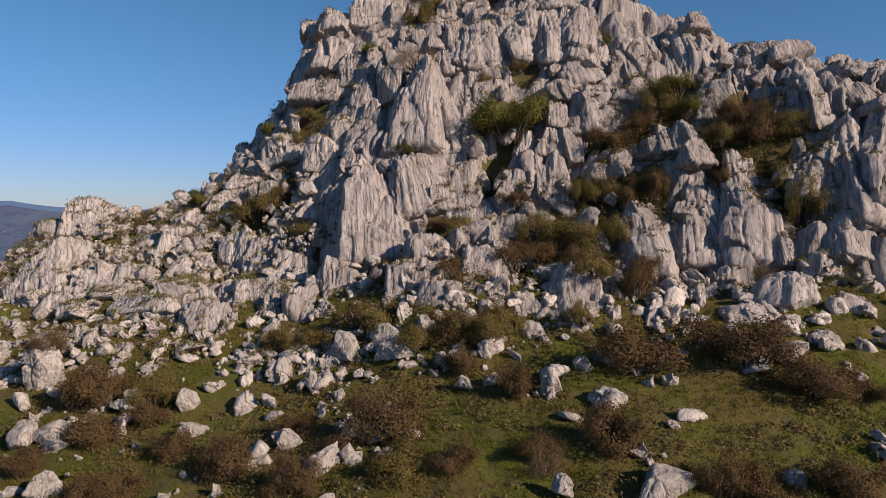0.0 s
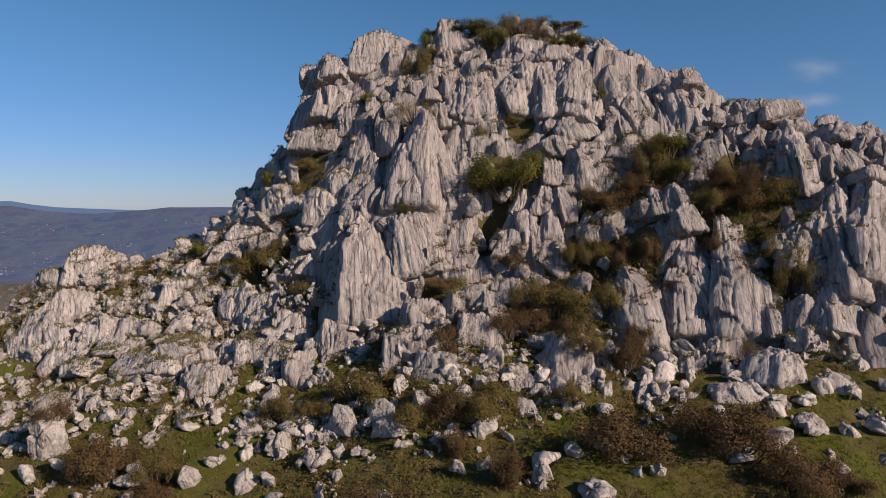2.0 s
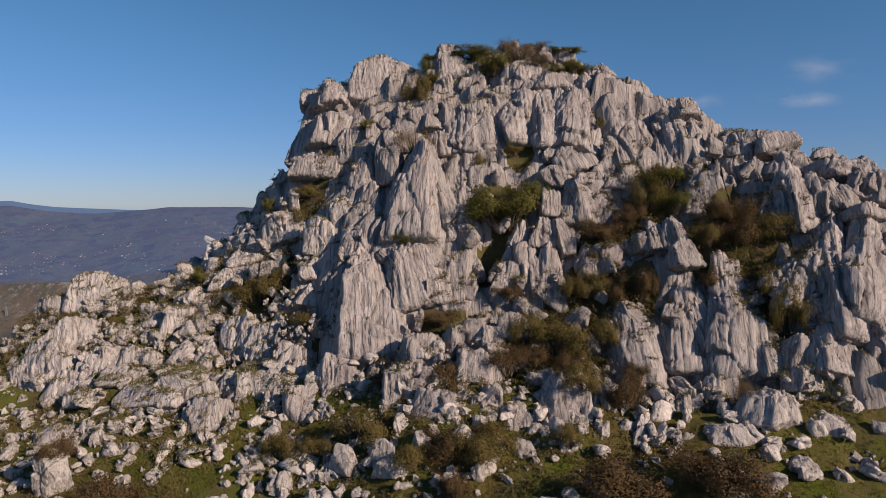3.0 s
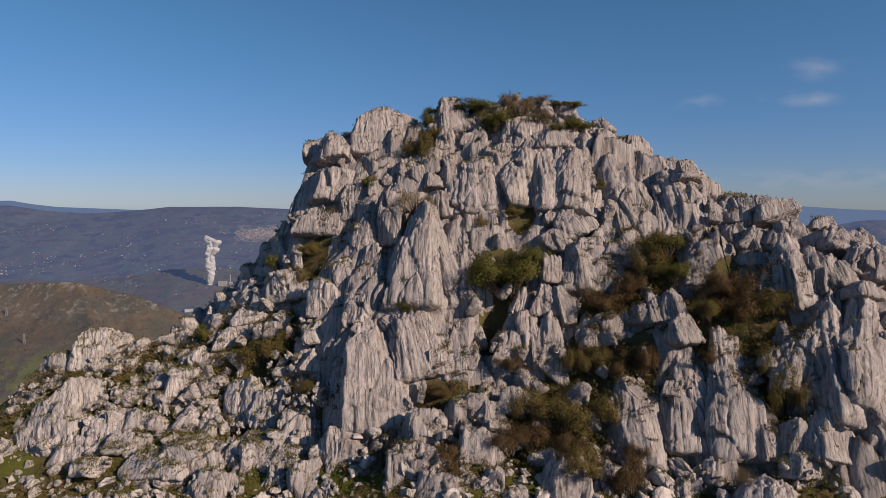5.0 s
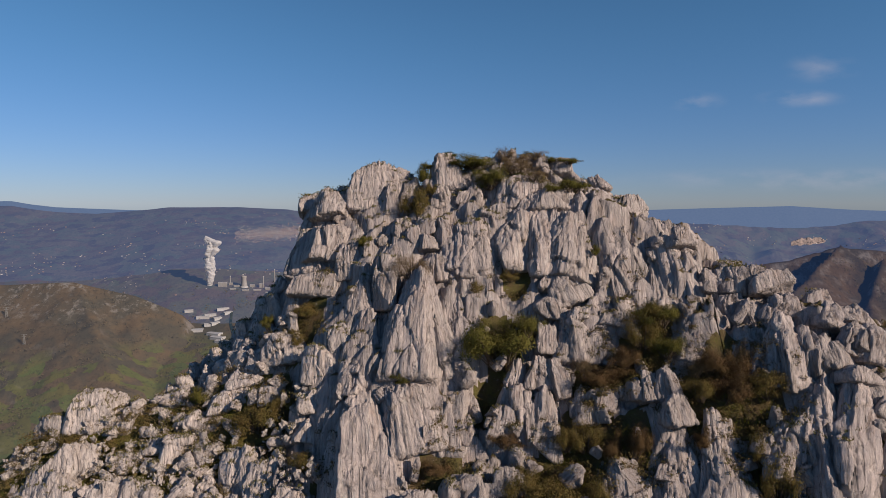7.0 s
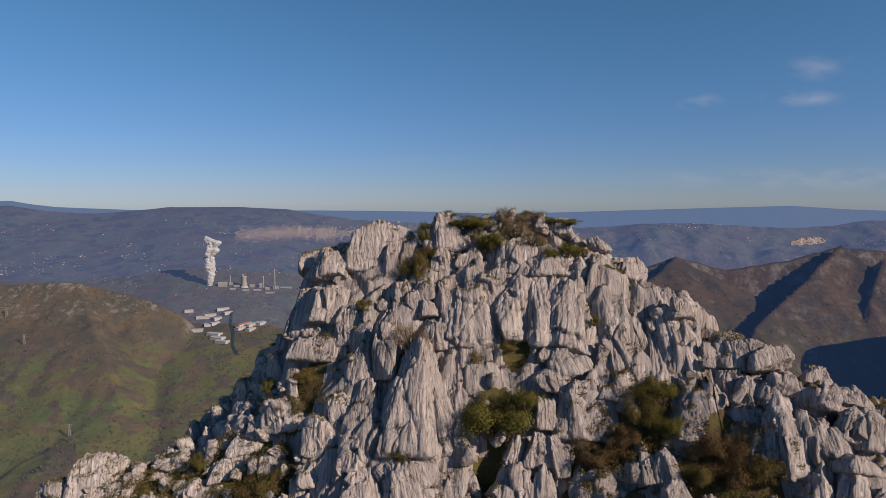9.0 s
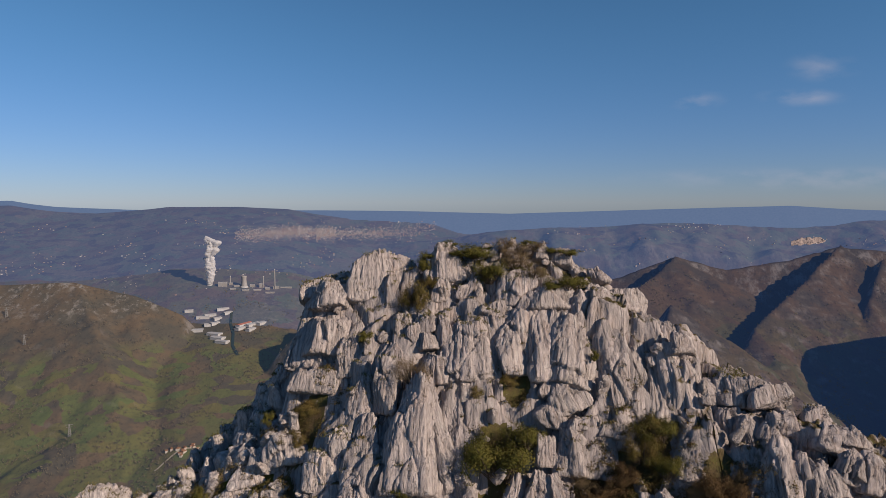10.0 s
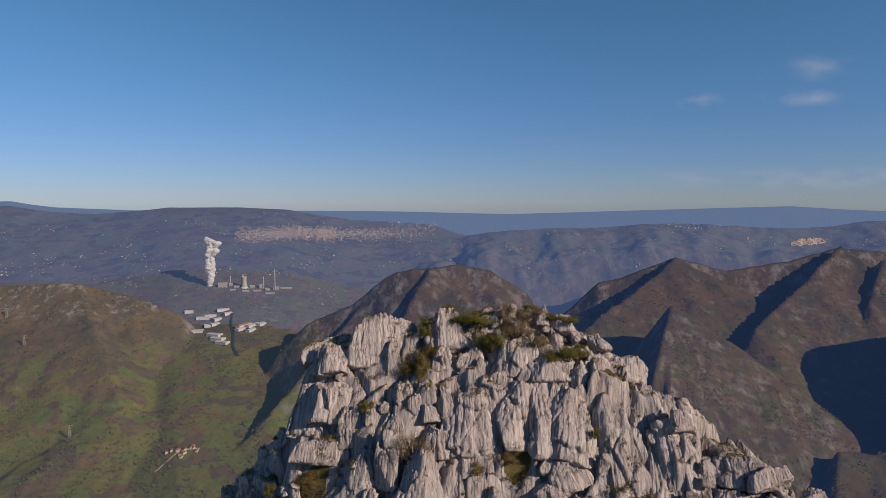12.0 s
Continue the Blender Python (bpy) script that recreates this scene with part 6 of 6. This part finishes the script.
def pylon(u, ahead, height):
    x, y, z = spot(u, ahead)
    root = tagged(new("power_pylon"), "grey steel lattice power pylon on pasture", "pylon")
    root.matrix_basis = pose(x, y, z - 1, 0, 0, 20)
    h, w = height, height * 0.10

    def beam(name, a, b, rad):
        a, b = Vector(a), Vector(b)
        me = box_mesh(name, [(0, 0, 0, rad, rad, (b - a).length, 0)], STEEL)
        piece(name, me, root, Matrix.Translation(a) @ (b - a).to_track_quat("Z", "Y").to_matrix().to_4x4())
    for sx in (-1, 1):
        for sy in (-1, 1):
            beam("leg", (sx * w, sy * w, 0), (sx * w * 0.25, sy * w * 0.25, h), 0.9)
    for k in range(6):
        a, b = 1 - 0.75 * k / 6, 1 - 0.75 * (k + 1) / 6
        for sy in (-1, 1):
            beam("brace", (-w * a, sy * w * a, h * k / 6), (w * b, sy * w * b, h * (k + 1) / 6), 0.5)
            beam("brace", (w * a, sy * w * a, h * k / 6), (-w * b, sy * w * b, h * (k + 1) / 6), 0.5)
    for k, arm in ((0.78, 0.2), (0.96, 0.26)):
        beam("cross_arm", (-arm * h, 0, k * h), (arm * h, 0, k * h), 1.2)


pylon(-0.606, 2180, 46)
pylon(-0.672, 2616, 44)
pylon(-0.698, 2788, 46)

# pale quarry on the far hills
QUARRY = limestone("quarry_rock", (0.40, 0.30, 0.27), (0.30, 0.23, 0.20), (0.32, 0.20, 0.14))


def quarry_face():
    """Terraced bare ground cut into the hillside, ragged at its rim."""
    uu, aa = np.meshgrid(np.linspace(0.552, 0.612, 60), np.linspace(4095, 4215, 40))
    x, y = uu * aa, EYE_Y + aa
    rim = np.hypot((uu - 0.582) / 0.026, (aa - 4155) / 30) + (fbm(pts(x / 40, y / 40, 3.0), 4).reshape(x.shape) - 0.5) * 1.2
    z = far_land(x, y)
    bench = np.round(z / 9) * 9
    z = np.where(rim < 1, 0.5 * z + 0.5 * bench + 4, z - 12)
    ob = new("quarry_face", mesh("quarry_face", np.stack([x.ravel(), y.ravel(), z.ravel()], 1), sheet_faces(40, 60), QUARRY))
    return tagged(ob, "pale orange quarry face cut into a far hill", "quarry")


quarry_face()


def track(name, label, line, width):
    """A strip that follows the land through a few places."""
    pl = [Vector(spot(u, a)[:2]) for u, a in line]
    v = []
    for a, b in zip(pl, pl[1:]):
        side = (b - a).orthogonal().normalized() * width / 2
        for t in np.linspace(0, 1, 14):
            for s in (-1, 0, 1):
                q = a.lerp(b, t) + s * side
                v.append((q.x, q.y, float(land(np.array([q.x]), np.array([q.y]))[0]) + 3.0))
    return tagged(new(name, mesh(name, v, sheet_faces(len(v) // 3, 3), TRACK)), label, "road", kind="structure")


track("road", "pale farm road crossing the pasture", [(-0.470, 2030), (-0.452, 2060), (-0.438, 2085), (-0.420, 2112), (-0.395, 2118)], 7)


WATER, _nt, _b = material("river_water")
_b.inputs["Base Color"].default_value, _b.inputs["Roughness"].default_value = (0.03, 0.05, 0.06, 1), 0.12


def river(line, width):
    pl = [Vector(spot(u, a)[:2]) for u, a in line]
    v = []
    for a, b in zip(pl, pl[1:]):
        side = (b - a).orthogonal().normalized() * width / 2
        for t in np.linspace(0, 1, 10):
            for s in (-1, 0, 1):
                q = a.lerp(b, t) + s * side
                v.append((q.x, q.y, float(far_land(np.array([q.x]), np.array([q.y]))[0]) + 2.5))
    return tagged(new("river", mesh("river", v, sheet_faces(len(v) // 3, 3), WATER)), "dark blue river winding past the industrial halls", "river", kind="structure")


river([(-0.338, 3120), (-0.340, 3000), (-0.336, 2900), (-0.338, 2800), (-0.330, 2720)], 12)


def far_trees(n, seed):
    """Hedgerow trees and woods on the far slopes: crowns of leaf clumps, with trunks lost in them."""
    r = np.random.RandomState(seed)
    u, ahead = r.uniform(-0.78, 0.78, n * 3), 1900 + 1500 * r.rand(n * 3) ** 1.2
    x, y = u * ahead, EYE_Y + ahead
    hedge = groove(pts(x / 95, y / 95, 12.0), 6) + groove(pts(x / 140 + 40, y / 140, 15.0), 8)
    wood = fbm(pts(x / 240, y / 240, 18.0), 3)
    pick = np.argsort(-(hedge * 1.2 + wood * 1.5 + 0.5 * r.rand(n * 3)))[:n]
    x, y = x[pick], y[pick]
    z = far_land(x, y)
    m = 9
    size = r.uniform(2.4, 5.0, n).repeat(m)
    c = np.stack([x, y, z + 2.5], 1).repeat(m, 0) + r.normal(size=(n * m, 3)) * size[:, None] * (0.5, 0.5, 0.6)
    a = r.normal(size=c.shape)
    a /= np.linalg.norm(a, axis=1, keepdims=True)
    b = np.cross(a, r.normal(size=c.shape))
    b /= np.linalg.norm(b, axis=1, keepdims=True)
    k = size[:, None] * 0.42
    v = np.stack([c - a * k + b * k, c + a * k, c - a * k - b * k], 1).reshape(-1, 3)
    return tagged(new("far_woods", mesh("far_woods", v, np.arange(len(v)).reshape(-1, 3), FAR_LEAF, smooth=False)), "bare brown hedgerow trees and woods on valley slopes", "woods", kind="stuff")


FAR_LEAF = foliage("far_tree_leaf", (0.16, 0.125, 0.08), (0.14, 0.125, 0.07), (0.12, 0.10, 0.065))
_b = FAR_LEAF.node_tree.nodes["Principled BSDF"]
# faint blue emission on the leaves, like the haze painted on the slopes
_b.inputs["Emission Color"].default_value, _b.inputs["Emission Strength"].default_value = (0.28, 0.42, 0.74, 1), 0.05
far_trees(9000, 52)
